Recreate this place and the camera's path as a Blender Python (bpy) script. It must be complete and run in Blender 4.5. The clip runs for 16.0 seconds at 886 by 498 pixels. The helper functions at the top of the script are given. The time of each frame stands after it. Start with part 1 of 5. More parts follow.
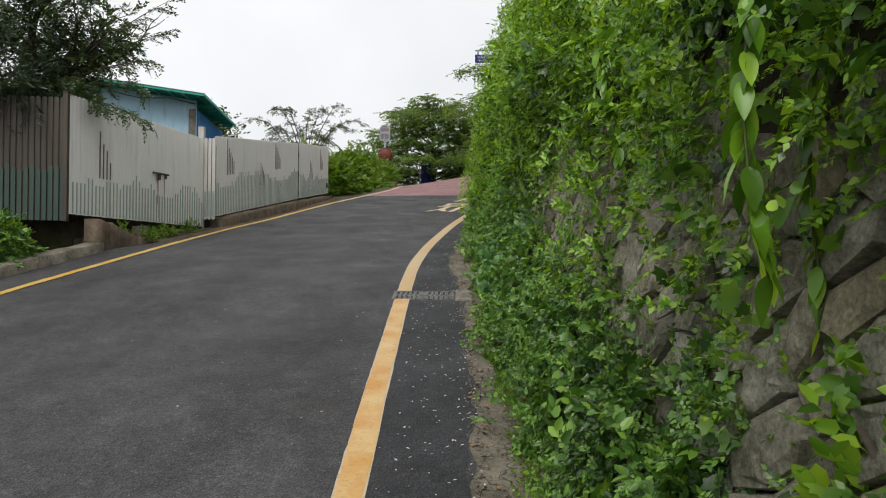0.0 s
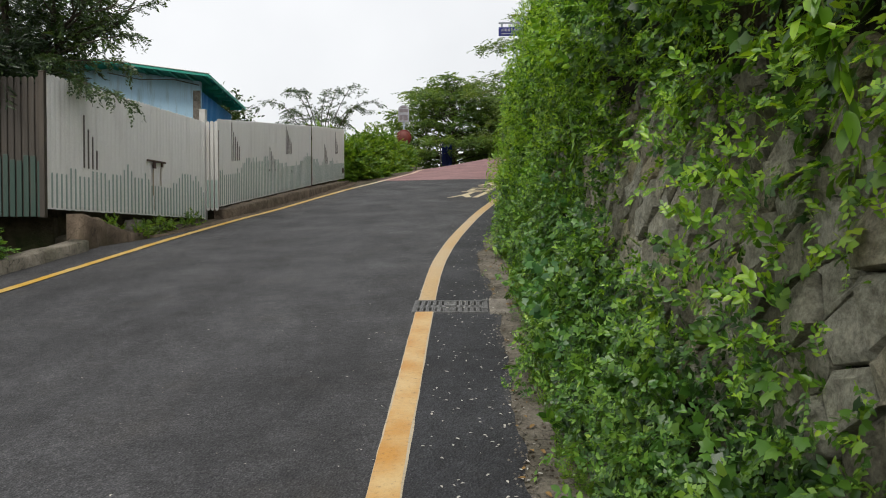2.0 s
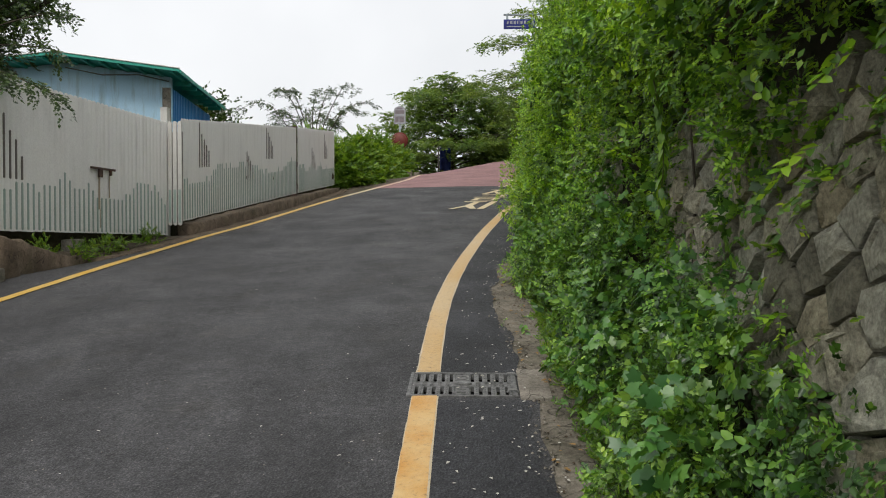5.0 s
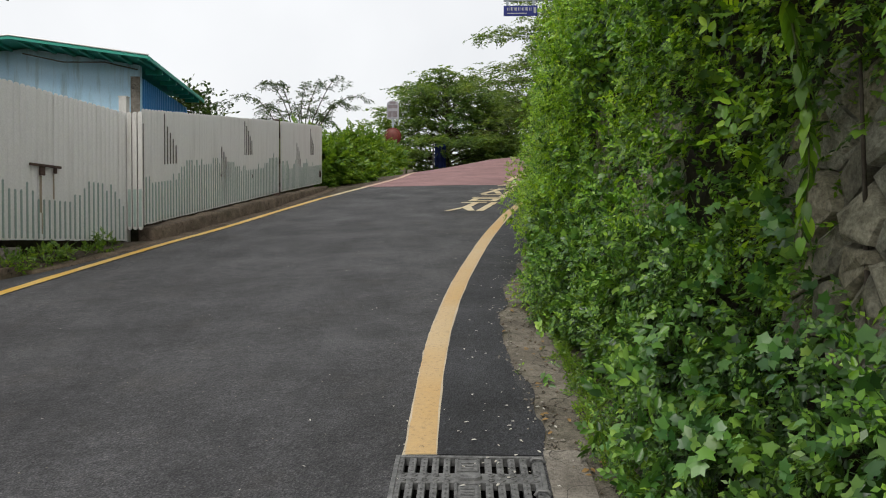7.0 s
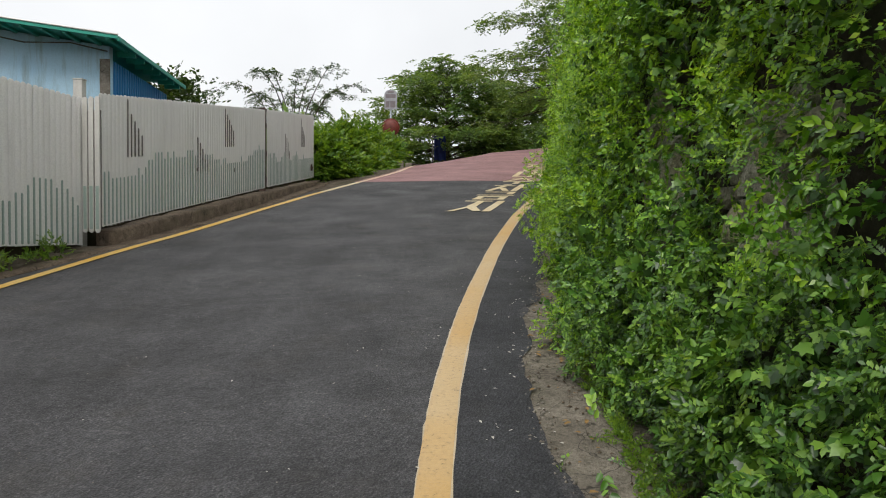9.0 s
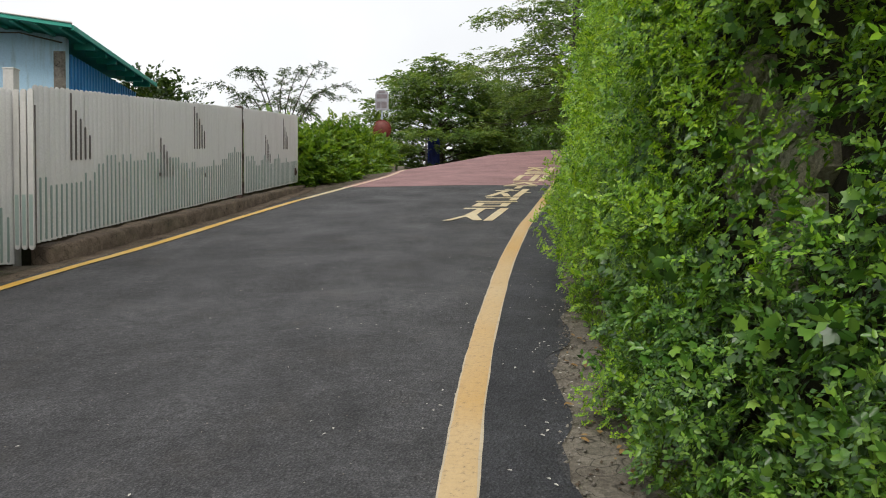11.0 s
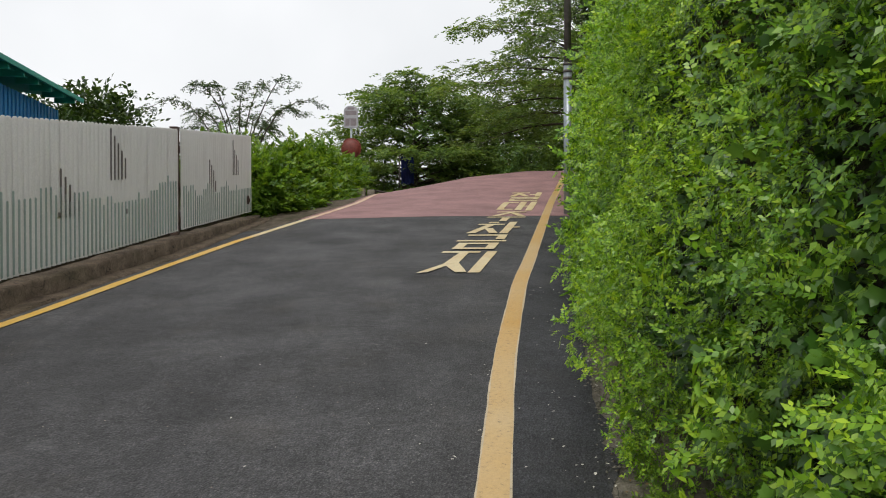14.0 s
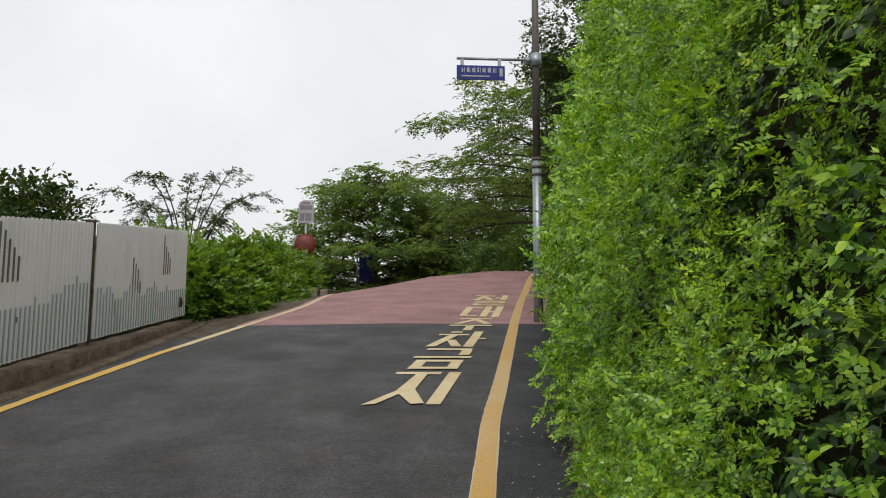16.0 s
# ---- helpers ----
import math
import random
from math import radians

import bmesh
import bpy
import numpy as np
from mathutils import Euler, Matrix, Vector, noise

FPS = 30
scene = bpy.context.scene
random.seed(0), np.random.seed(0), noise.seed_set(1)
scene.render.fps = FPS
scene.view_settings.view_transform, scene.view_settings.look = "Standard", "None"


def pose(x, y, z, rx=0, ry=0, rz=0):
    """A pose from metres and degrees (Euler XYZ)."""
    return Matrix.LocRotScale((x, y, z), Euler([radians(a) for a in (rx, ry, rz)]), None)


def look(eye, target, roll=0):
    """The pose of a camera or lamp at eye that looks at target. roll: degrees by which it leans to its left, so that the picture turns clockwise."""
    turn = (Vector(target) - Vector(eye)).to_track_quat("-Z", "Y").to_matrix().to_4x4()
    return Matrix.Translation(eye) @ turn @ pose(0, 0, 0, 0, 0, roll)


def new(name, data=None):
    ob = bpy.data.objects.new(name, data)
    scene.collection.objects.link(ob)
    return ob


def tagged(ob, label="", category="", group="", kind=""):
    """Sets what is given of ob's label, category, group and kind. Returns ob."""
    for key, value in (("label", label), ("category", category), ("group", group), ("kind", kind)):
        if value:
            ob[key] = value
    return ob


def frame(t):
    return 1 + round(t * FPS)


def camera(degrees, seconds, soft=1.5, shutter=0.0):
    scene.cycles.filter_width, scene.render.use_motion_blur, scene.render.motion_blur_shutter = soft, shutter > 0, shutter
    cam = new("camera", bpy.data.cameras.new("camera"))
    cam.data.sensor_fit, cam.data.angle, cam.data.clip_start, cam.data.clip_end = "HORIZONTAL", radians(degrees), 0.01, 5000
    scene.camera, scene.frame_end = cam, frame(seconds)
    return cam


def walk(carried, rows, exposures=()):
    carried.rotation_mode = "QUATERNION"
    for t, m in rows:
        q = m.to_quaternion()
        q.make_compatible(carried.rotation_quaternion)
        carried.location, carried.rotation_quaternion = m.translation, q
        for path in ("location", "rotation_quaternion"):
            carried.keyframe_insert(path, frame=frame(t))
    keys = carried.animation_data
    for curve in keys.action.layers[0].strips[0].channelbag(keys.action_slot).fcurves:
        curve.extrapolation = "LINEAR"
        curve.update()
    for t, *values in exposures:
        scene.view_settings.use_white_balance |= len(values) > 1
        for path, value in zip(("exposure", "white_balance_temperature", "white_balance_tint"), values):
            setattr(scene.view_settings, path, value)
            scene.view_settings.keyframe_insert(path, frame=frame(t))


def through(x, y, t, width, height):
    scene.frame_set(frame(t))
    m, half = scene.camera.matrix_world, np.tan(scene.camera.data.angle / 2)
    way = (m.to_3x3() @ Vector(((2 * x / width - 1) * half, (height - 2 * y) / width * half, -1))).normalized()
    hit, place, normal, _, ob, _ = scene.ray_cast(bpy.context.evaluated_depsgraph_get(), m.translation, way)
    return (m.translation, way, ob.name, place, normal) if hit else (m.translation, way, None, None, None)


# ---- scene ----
cam = camera(60.7, 16.0, soft=1.05)
METRES, EYE, TILT, LEAN, TURN = 12.0, 1.62, 0.0, 0.0, 0.9
ROWS = [
    (0.0, 0.0, 0.0, 0.0, -0.0, 0.26, -0.66),
    (0.5, -0.0004, 0.0315, 0.0029, 0.01, 0.3, -0.66),
    (1.0, -0.0071, 0.0646, 0.0108, 0.14, 0.19, -0.71),
    (1.5, -0.0062, 0.0951, 0.0101, 0.94, -0.59, -0.13),
    (2.0, -0.0071, 0.1239, 0.0151, 1.59, -1.13, 0.07),
    (2.5, -0.0128, 0.1545, 0.0215, 1.61, -1.14, -0.01),
    (3.0, -0.0117, 0.1825, 0.0197, 1.62, -1.09, 0.03),
    (3.5, -0.0114, 0.2111, 0.0273, 1.62, -1.04, 0.02),
    (4.0, -0.0174, 0.2418, 0.0304, 1.6, -0.87, 0.02),
    (6.5, -0.0186, 0.3915, 0.0492, 0.93, -1.08, 0.01),
    (7.0, -0.0224, 0.4234, 0.0495, 0.93, -1.13, -0.05),
    (7.5, -0.0245, 0.452, 0.0537, 0.92, -1.12, -0.07),
    (8.0, -0.0231, 0.4847, 0.0606, 0.92, -1.1, -0.14),
    (8.5, -0.0264, 0.5174, 0.0591, 0.88, -1.49, -0.26),
    (9.0, -0.029, 0.5457, 0.0644, 0.8, -1.74, -0.42),
    (9.5, -0.0275, 0.5745, 0.0718, 0.77, -1.71, -0.41),
    (10.0, -0.033, 0.6073, 0.0708, 0.88, -1.75, -0.43),
    (12.5, -0.0356, 0.7626, 0.091, -0.82, -0.95, 0.41),
    (13.0, -0.0395, 0.7959, 0.0989, -0.88, -1.02, 0.35),
    (13.5, -0.0373, 0.8248, 0.1026, -1.38, -0.71, 0.31),
    (14.0, -0.0342, 0.854, 0.1113, -1.58, -0.39, 0.2),
    (14.5, -0.0383, 0.8869, 0.1158, -2.09, 0.13, -0.02),
    (15.0, -0.034, 0.9163, 0.1166, -2.32, 0.47, -0.07),
    (15.5, -0.027, 0.9463, 0.1258, -2.91, 3.33, -0.16),
    (16.0, -0.025, 0.9799, 0.1332, -4.56, 6.81, -0.19),
]
walk(cam, [(t, pose(0, 0, EYE, TILT, LEAN, TURN) @ pose(METRES * x, METRES * y, METRES * z, 90 + pitch, roll, yaw)) for t, x, y, z, yaw, pitch, roll in ROWS],
     [(0.0, 0.28), (4.0, 0.27), (8.5, 0.28), (10.0, 0.40), (12.5, 0.33), (14.5, 0.24), (16.0, 0.18)])

# ---------------------------------------------------------------- light
world = bpy.data.worlds.new("overcast_sky")
scene.world = world
world.use_nodes = True
wn, wl = world.node_tree.nodes, world.node_tree.links
wn.clear()
sky = wn.new("ShaderNodeTexSky")
sky.sky_type = "NISHITA"
sky.sun_disc = False
sky.sun_elevation, sky.sun_rotation = radians(58), radians(200)
sky.air_density, sky.dust_density = 1.0, 4.0
cloud = wn.new("ShaderNodeMix")
cloud.data_type = "RGBA"
cloud.inputs[0].default_value = 0.86
geo_w = wn.new("ShaderNodeTexCoord")
cn = wn.new("ShaderNodeTexNoise")
cn.inputs["Scale"].default_value = 2.2
cn.inputs["Detail"].default_value = 5
cr = wn.new("ShaderNodeValToRGB")
cr.color_ramp.elements[0].position, cr.color_ramp.elements[0].color = 0.25, (8.4, 8.5, 8.62, 1)
cr.color_ramp.elements[1].position, cr.color_ramp.elements[1].color = 0.75, (10.6, 10.65, 10.7, 1)
wl.new(geo_w.outputs["Generated"], cn.inputs["Vector"])
wl.new(cn.outputs["Fac"], cr.inputs["Fac"])
wl.new(sky.outputs[0], cloud.inputs[6])
wl.new(cr.outputs["Color"], cloud.inputs[7])
bg = wn.new("ShaderNodeBackground")
bg.inputs["Strength"].default_value = 0.09
wo = wn.new("ShaderNodeOutputWorld")
wl.new(cloud.outputs[2], bg.inputs["Color"])
wl.new(bg.outputs[0], wo.inputs["Surface"])

sun_data = bpy.data.lights.new("sun", "SUN")
sun_data.energy, sun_data.angle, sun_data.color = 1.9, radians(30), (1.0, 0.97, 0.92)
sun = new("sun", sun_data)
sun.matrix_world = look((-5, -14, 26), (0, 6, 2))


# ---------------------------------------------------------------- materials
class Mat:
    """A small builder of node materials in object-space metres."""

    def __init__(self, name, rough=0.8, spec=0.3, metal=0.0):
        self.m = bpy.data.materials.new(name)
        self.m.use_nodes = True
        self.n, self.l = self.m.node_tree.nodes, self.m.node_tree.links
        self.b = self.n["Principled BSDF"]
        self.b.inputs["Roughness"].default_value = rough
        self.b.inputs["Specular IOR Level"].default_value = spec
        self.b.inputs["Metallic"].default_value = metal
        self.geo = self.n.new("ShaderNodeNewGeometry")
        self.pos = self.geo.outputs["Position"]

    def stretch(self, sx, sy, sz):
        v = self.n.new("ShaderNodeVectorMath")
        v.operation = "MULTIPLY"
        self.l.new(self.geo.outputs["Position"], v.inputs[0])
        v.inputs[1].default_value = (sx, sy, sz)
        return v.outputs[0]

    def noise(self, scale, detail=4, rough=0.55, at=None):
        t = self.n.new("ShaderNodeTexNoise")
        t.inputs["Scale"].default_value = scale
        t.inputs["Detail"].default_value = detail
        t.inputs["Roughness"].default_value = rough
        self.l.new(at or self.pos, t.inputs["Vector"])
        return t.outputs["Fac"]

    def voronoi(self, scale, feature="F1", at=None):
        t = self.n.new("ShaderNodeTexVoronoi")
        t.feature = feature
        t.inputs["Scale"].default_value = scale
        self.l.new(at or self.pos, t.inputs["Vector"])
        return t.outputs["Distance"]

    def ramp(self, fac, stops):
        r = self.n.new("ShaderNodeValToRGB")
        e = r.color_ramp.elements
        while len(e) < len(stops):
            e.new(0.5)
        for k, (p, c) in zip(e, stops):
            k.position = p
            k.color = (c, c, c, 1) if isinstance(c, (int, float)) else (*c, 1)
        self.l.new(fac, r.inputs["Fac"])
        return r.outputs["Color"]

    def mix(self, fac, a, b, blend="MIX"):
        m = self.n.new("ShaderNodeMix")
        m.data_type, m.blend_type = "RGBA", blend
        for v, i in ((fac, 0), (a, 6), (b, 7)):
            if isinstance(v, (int, float)):
                m.inputs[i].default_value = v
            elif isinstance(v, tuple):
                m.inputs[i].default_value = (*v, 1)
            else:
                self.l.new(v, m.inputs[i])
        return m.outputs[2]

    def colour(self, c):
        if isinstance(c, tuple):
            self.b.inputs["Base Color"].default_value = (*c, 1)
        else:
            self.l.new(c, self.b.inputs["Base Color"])
        return self

    def roughness(self, fac):
        self.l.new(fac, self.b.inputs["Roughness"])
        return self

    def bump(self, fac, strength=0.3, distance=0.02):
        b = self.n.new("ShaderNodeBump")
        b.inputs["Strength"].default_value, b.inputs["Distance"].default_value = strength, distance
        self.l.new(fac, b.inputs["Height"])
        self.l.new(b.outputs[0], self.b.inputs["Normal"])
        return self

    def island(self):
        return self.geo.outputs["Random Per Island"]

    def object_random(self):
        o = self.n.new("ShaderNodeObjectInfo")
        return o.outputs["Random"]


def asphalt(name="asphalt", shade=(0.98, 0.975, 0.965)):
    k = Mat(name, 0.78, 0.35)
    grit = k.voronoi(70)
    grain = k.ramp(k.noise(95, 4, 0.75), [(0.32, (0.014, 0.014, 0.016)), (0.5, (0.037, 0.037, 0.040)), (0.62, (0.075, 0.074, 0.074)), (0.75, (0.19, 0.188, 0.18))])
    coarse = k.ramp(k.noise(30, 5, 0.75), [(0.3, 0.48), (0.5, 0.97), (0.7, 1.65)])
    patch = k.ramp(k.noise(0.8, 6, 0.65), [(0.3, 0.60), (0.5, 0.98), (0.72, 1.36)])
    streak = k.ramp(k.noise(2.4, 5, 0.65, k.stretch(1.0, 0.3, 1.0)), [(0.3, 0.78), (0.72, 1.22)])
    c = k.mix(1.0, grain, coarse, "MULTIPLY")
    c = k.mix(1.0, c, patch, "MULTIPLY")
    c = k.mix(1.0, c, streak, "MULTIPLY")
    c = k.mix(1.0, c, k.ramp(k.noise(6.5, 5, 0.7), [(0.3, 0.72), (0.5, 1.0), (0.72, 1.28)]), "MULTIPLY")
    c = k.mix(k.ramp(k.noise(1.7, 4, 0.6), [(0.55, 0.0), (0.8, 0.35)]), c, (0.060, 0.052, 0.042))
    c = k.mix(1.0, c, k.ramp(k.noise(19, 4, 0.8), [(0.28, 0.35), (0.38, 1.0), (0.66, 1.0), (0.78, 1.7)]), "MULTIPLY")
    c = k.mix(1.0, c, shade, "MULTIPLY")
    k.colour(c)
    k.roughness(k.ramp(k.noise(1.3, 5), [(0.3, 0.62), (0.7, 0.86)]))
    return k.bump(k.mix(0.5, grit, k.noise(21, 5, 0.8)), 0.9, 0.011).m


def red_asphalt():
    k = Mat("red_asphalt", 0.85, 0.25)
    grain = k.ramp(k.noise(120, 3, 0.7), [(0.3, (0.155, 0.080, 0.080)), (0.7, (0.30, 0.185, 0.182))])
    wear = k.ramp(k.noise(1.4, 5, 0.62, k.stretch(0.8, 1.0, 1)), [(0.35, 0.8), (0.5, 1.0), (0.72, 1.3)])
    k.colour(k.mix(1.0, grain, wear, "MULTIPLY"))
    return k.bump(k.voronoi(90), 0.4, 0.006).m


def paint(name, col, worn, amount=0.5, patch=2.6):
    k = Mat(name, 0.42, 0.5)
    base = k.mix(k.ramp(k.noise(patch, 4), [(0.35, 0.0), (0.65, 1.0)]), col, worn)
    dirt = k.ramp(k.noise(38, 5, 0.7), [(0.30, 0.35), (0.42, 0.9), (0.6, 1.0)])
    c = k.mix(amount, base, k.mix(1.0, base, dirt, "MULTIPLY"))
    k.colour(c)
    return k.bump(k.noise(70, 4), 0.4, 0.006).m


def concrete(name, lo=(0.115, 0.10, 0.078), hi=(0.285, 0.255, 0.205), moss=0.6):
    k = Mat(name, 0.9, 0.2)
    c = k.ramp(k.noise(3.2, 6, 0.65), [(0.28, lo), (0.72, hi)])
    speck = k.ramp(k.noise(60, 3, 0.7), [(0.3, 0.65), (0.7, 1.2)])
    c = k.mix(1.0, c, speck, "MULTIPLY")
    c = k.mix(k.ramp(k.noise(1.7, 5, 0.7), [(0.50, 0.0), (0.72, moss)]), c, (0.035, 0.045, 0.015))
    warp = k.n.new("ShaderNodeVectorMath")
    warp.operation = "ADD"
    wob = k.n.new("ShaderNodeTexNoise")
    wob.inputs["Scale"].default_value = 3.0
    k.l.new(k.pos, wob.inputs["Vector"])
    k.l.new(k.pos, warp.inputs[0])
    k.l.new(wob.outputs["Color"], warp.inputs[1])
    crack = k.ramp(k.voronoi(2.3, "DISTANCE_TO_EDGE", warp.outputs[0]), [(0.0, 0.25), (0.016, 1.0)])
    pit = k.ramp(k.noise(13, 6, 0.75), [(0.3, 0.55), (0.5, 1.0)])
    c = k.mix(1.0, k.mix(1.0, c, crack, "MULTIPLY"), pit, "MULTIPLY")
    k.colour(c)
    return k.bump(k.noise(26, 6, 0.75), 0.9, 0.025).m


def sheet_paint(name, lo, hi, rust=0.25, rough=0.5):
    k = Mat(name, rough, 0.4)
    c = k.mix(k.noise(1.1, 4), lo, hi)
    drip = k.ramp(k.noise(6, 5, 0.65, k.stretch(1, 1, 0.12)), [(0.5, 0.0), (0.8, rust)])
    c = k.mix(drip, c, (0.16, 0.125, 0.085))
    fine = k.ramp(k.noise(45, 4, 0.7), [(0.25, 0.86), (0.6, 1.03)])
    k.colour(k.mix(1.0, c, fine, "MULTIPLY"))
    return k.bump(k.noise(14, 4), 0.15, 0.006).m


def stone_mat():
    k = Mat("field_stone", 0.92, 0.2)
    tone = k.ramp(k.object_random(), [(0.0, (0.19, 0.18, 0.13)), (0.35, (0.34, 0.325, 0.245)), (0.7, (0.46, 0.45, 0.36)), (1.0, (0.38, 0.335, 0.22))])
    isl = k.ramp(k.island(), [(0.0, 0.75), (1.0, 1.2)])
    c = k.mix(1.0, tone, isl, "MULTIPLY")
    vein = k.ramp(k.noise(16, 7, 0.75), [(0.3, 0.4), (0.5, 0.92), (0.72, 1.4)])
    c = k.mix(1.0, c, vein, "MULTIPLY")
    c = k.mix(1.0, c, k.ramp(k.noise(70, 4, 0.7), [(0.3, 0.6), (0.5, 1.0), (0.7, 1.3)]), "MULTIPLY")
    c = k.mix(k.ramp(k.noise(5.5, 6, 0.75), [(0.52, 0.0), (0.70, 0.6)]), c, (0.07, 0.07, 0.03))
    k.colour(c)
    return k.bump(k.noise(30, 9, 0.8), 1.0, 0.022).m


def soil_mat(name="dark_soil", lo=(0.018, 0.016, 0.01), hi=(0.075, 0.06, 0.038)):
    k = Mat(name, 0.95, 0.1)
    c = k.ramp(k.noise(5, 6, 0.7), [(0.3, lo), (0.7, hi)])
    k.colour(k.mix(k.ramp(k.noise(1.3, 4), [(0.5, 0.0), (0.7, 0.6)]), c, (0.022, 0.034, 0.01)))
    return k.bump(k.noise(18, 6, 0.7), 0.9, 0.05).m


def leaf_mat(name, dark, mid, light, through=0.35, big=1.4):
    k = Mat(name, 0.34, 0.5)
    clump = k.ramp(k.noise(4.5, 3, 0.6), [(0.3, 0.0), (0.7, 1.0)])
    tone = k.ramp(k.mix(0.28, k.island(), clump), [(0.06, dark), (0.5, mid), (0.9, light), (1.0, (light[0] * 1.5, light[1] * 1.12, light[2] * 0.8))])
    drift = k.ramp(k.noise(big, 3), [(0.3, (0.68, 0.78, 0.85)), (0.7, (1.28, 1.18, 0.95))])
    c = k.mix(1.0, tone, drift, "MULTIPLY")
    k.colour(c)
    t = k.n.new("ShaderNodeBsdfTranslucent")
    warm = k.mix(1.0, c, (1.5, 1.35, 0.55), "MULTIPLY")
    k.l.new(warm, t.inputs["Color"])
    mx = k.n.new("ShaderNodeMixShader")
    mx.inputs[0].default_value = through
    k.l.new(k.b.outputs[0], mx.inputs[1])
    k.l.new(t.outputs[0], mx.inputs[2])
    k.l.new(mx.outputs[0], k.n["Material Output"].inputs["Surface"])
    return k.m


def plain(name, lo, hi, rough=0.6, metal=0.0, scale=8.0, spec=0.3):
    k = Mat(name, rough, spec, metal)
    c = k.mix(k.ramp(k.noise(scale, 5, 0.65), [(0.3, 0.0), (0.7, 1.0)]), lo, hi)
    k.colour(c)
    return k.bump(k.noise(scale * 6, 4), 0.25, 0.005).m


ASPHALT, RED = asphalt(), red_asphalt()
# the lane's asphalt multiplied darker and slightly bluer
DARKASPHALT = asphalt("darker_asphalt", (0.62, 0.64, 0.68))
ORANGE = paint("orange_line_paint", (0.47, 0.215, 0.012), (0.57, 0.39, 0.16), 0.8)
AMBER = paint("amber_line_paint", (0.46, 0.26, 0.05), (0.49, 0.355, 0.18), 1.0, 0.45)
EDGE = paint("edge_line_paint", (0.54, 0.31, 0.03), (0.55, 0.38, 0.12), 0.8)
OLDLINE = paint("old_pale_line_paint", (0.50, 0.42, 0.29), (0.40, 0.33, 0.22), 1.0)
EDGEFAR = paint("faded_edge_line_paint", (0.50, 0.38, 0.24), (0.46, 0.27, 0.16), 0.9)
LETTER = paint("lettering_paint", (0.58, 0.49, 0.29), (0.50, 0.37, 0.18), 0.9)
CONCRETE = concrete("old_concrete")
KERB = concrete("kerb_concrete", (0.07, 0.052, 0.036), (0.21, 0.16, 0.115), 0.35)
STONE, SOIL = stone_mat(), soil_mat()
DIRT = soil_mat("roadside_dirt", (0.05, 0.041, 0.03), (0.15, 0.125, 0.098))
MORTAR = soil_mat("wall_joint_earth", (0.02, 0.018, 0.013), (0.06, 0.052, 0.038))
WHITE = sheet_paint("white_sheet_paint", (0.76, 0.74, 0.715), (0.84, 0.825, 0.80), 0.22)
OLDWHITE = sheet_paint("weathered_white_paint", (0.48, 0.47, 0.44), (0.62, 0.61, 0.58), 0.5)
STRIPE = sheet_paint("green_stripe_paint", (0.25, 0.33, 0.29), (0.36, 0.43, 0.39), 0.15)
DARKSTRIPE = sheet_paint("dark_stripe_paint", (0.10, 0.085, 0.075), (0.17, 0.15, 0.14), 0.1)
STAIN = sheet_paint("rust_stain", (0.30, 0.235, 0.165), (0.42, 0.35, 0.27), 0.3)
BROWN = sheet_paint("brown_slat_paint", (0.032, 0.026, 0.02), (0.062, 0.051, 0.039), 0.3)
GREENSLAT = sheet_paint("green_slat_paint", (0.02, 0.045, 0.035), (0.04, 0.075, 0.058), 0.2)
RUST = plain("rusty_iron", (0.05, 0.035, 0.03), (0.14, 0.09, 0.07), 0.8, 0.3, 20)
IRON = plain("cast_iron", (0.06, 0.06, 0.06), (0.22, 0.22, 0.215), 0.55, 0.3, 30)
PALE = concrete("pale_concrete", (0.17, 0.15, 0.125), (0.36, 0.33, 0.28), 0.25)
# near-black stands in for the darkness of a deeper pit
BLACK = plain("pit_dark", (0.006, 0.006, 0.006), (0.02, 0.018, 0.015), 0.95)
BLUEWALL = sheet_paint("pale_blue_render", (0.27, 0.50, 0.68), (0.55, 0.72, 0.82), 0.75, 0.8)
BLUESHEET = sheet_paint("bright_blue_sheet", (0.02, 0.17, 0.42), (0.04, 0.25, 0.52), 0.12)
ROOFGREEN = sheet_paint("green_roof_sheet", (0.01, 0.24, 0.17), (0.03, 0.33, 0.25), 0.12)
STEEL = plain("galvanised_steel", (0.20, 0.23, 0.25), (0.30, 0.33, 0.35), 0.45, 0.6, 12)
POLEDARK = plain("dark_pole_paint", (0.06, 0.055, 0.05), (0.12, 0.11, 0.10), 0.6, 0.2, 10)
REDBACK = plain("red_mirror_back", (0.085, 0.018, 0.013), (0.16, 0.035, 0.024), 0.5, 0.0, 6)
SIGNBLUE = plain("sign_blue", (0.008, 0.014, 0.12), (0.012, 0.022, 0.17), 0.4, 0.0, 5)
SIGNWHITE = plain("sign_white", (0.22, 0.22, 0.24), (0.34, 0.34, 0.36), 0.45, 0.0, 9)
SIGNGREY = plain("sign_print", (0.14, 0.12, 0.13), (0.2, 0.17, 0.18), 0.5, 0.0, 9)
TARP = plain("blue_tarpaulin", (0.006, 0.012, 0.07), (0.012, 0.028, 0.16), 0.5, 0.0, 3)
BARK = plain("grey_brown_bark", (0.035, 0.028, 0.02), (0.10, 0.085, 0.065), 0.95, 0.0, 18)
STEM = plain("green_stem", (0.05, 0.07, 0.02), (0.11, 0.13, 0.04), 0.7, 0.0, 12)
PETAL = plain("pale_fallen_petal", (0.36, 0.34, 0.29), (0.58, 0.56, 0.51), 0.8, 0.0, 30)
DRYLEAF = plain("dry_leaf", (0.16, 0.09, 0.03), (0.30, 0.19, 0.07), 0.8, 0.0, 30)
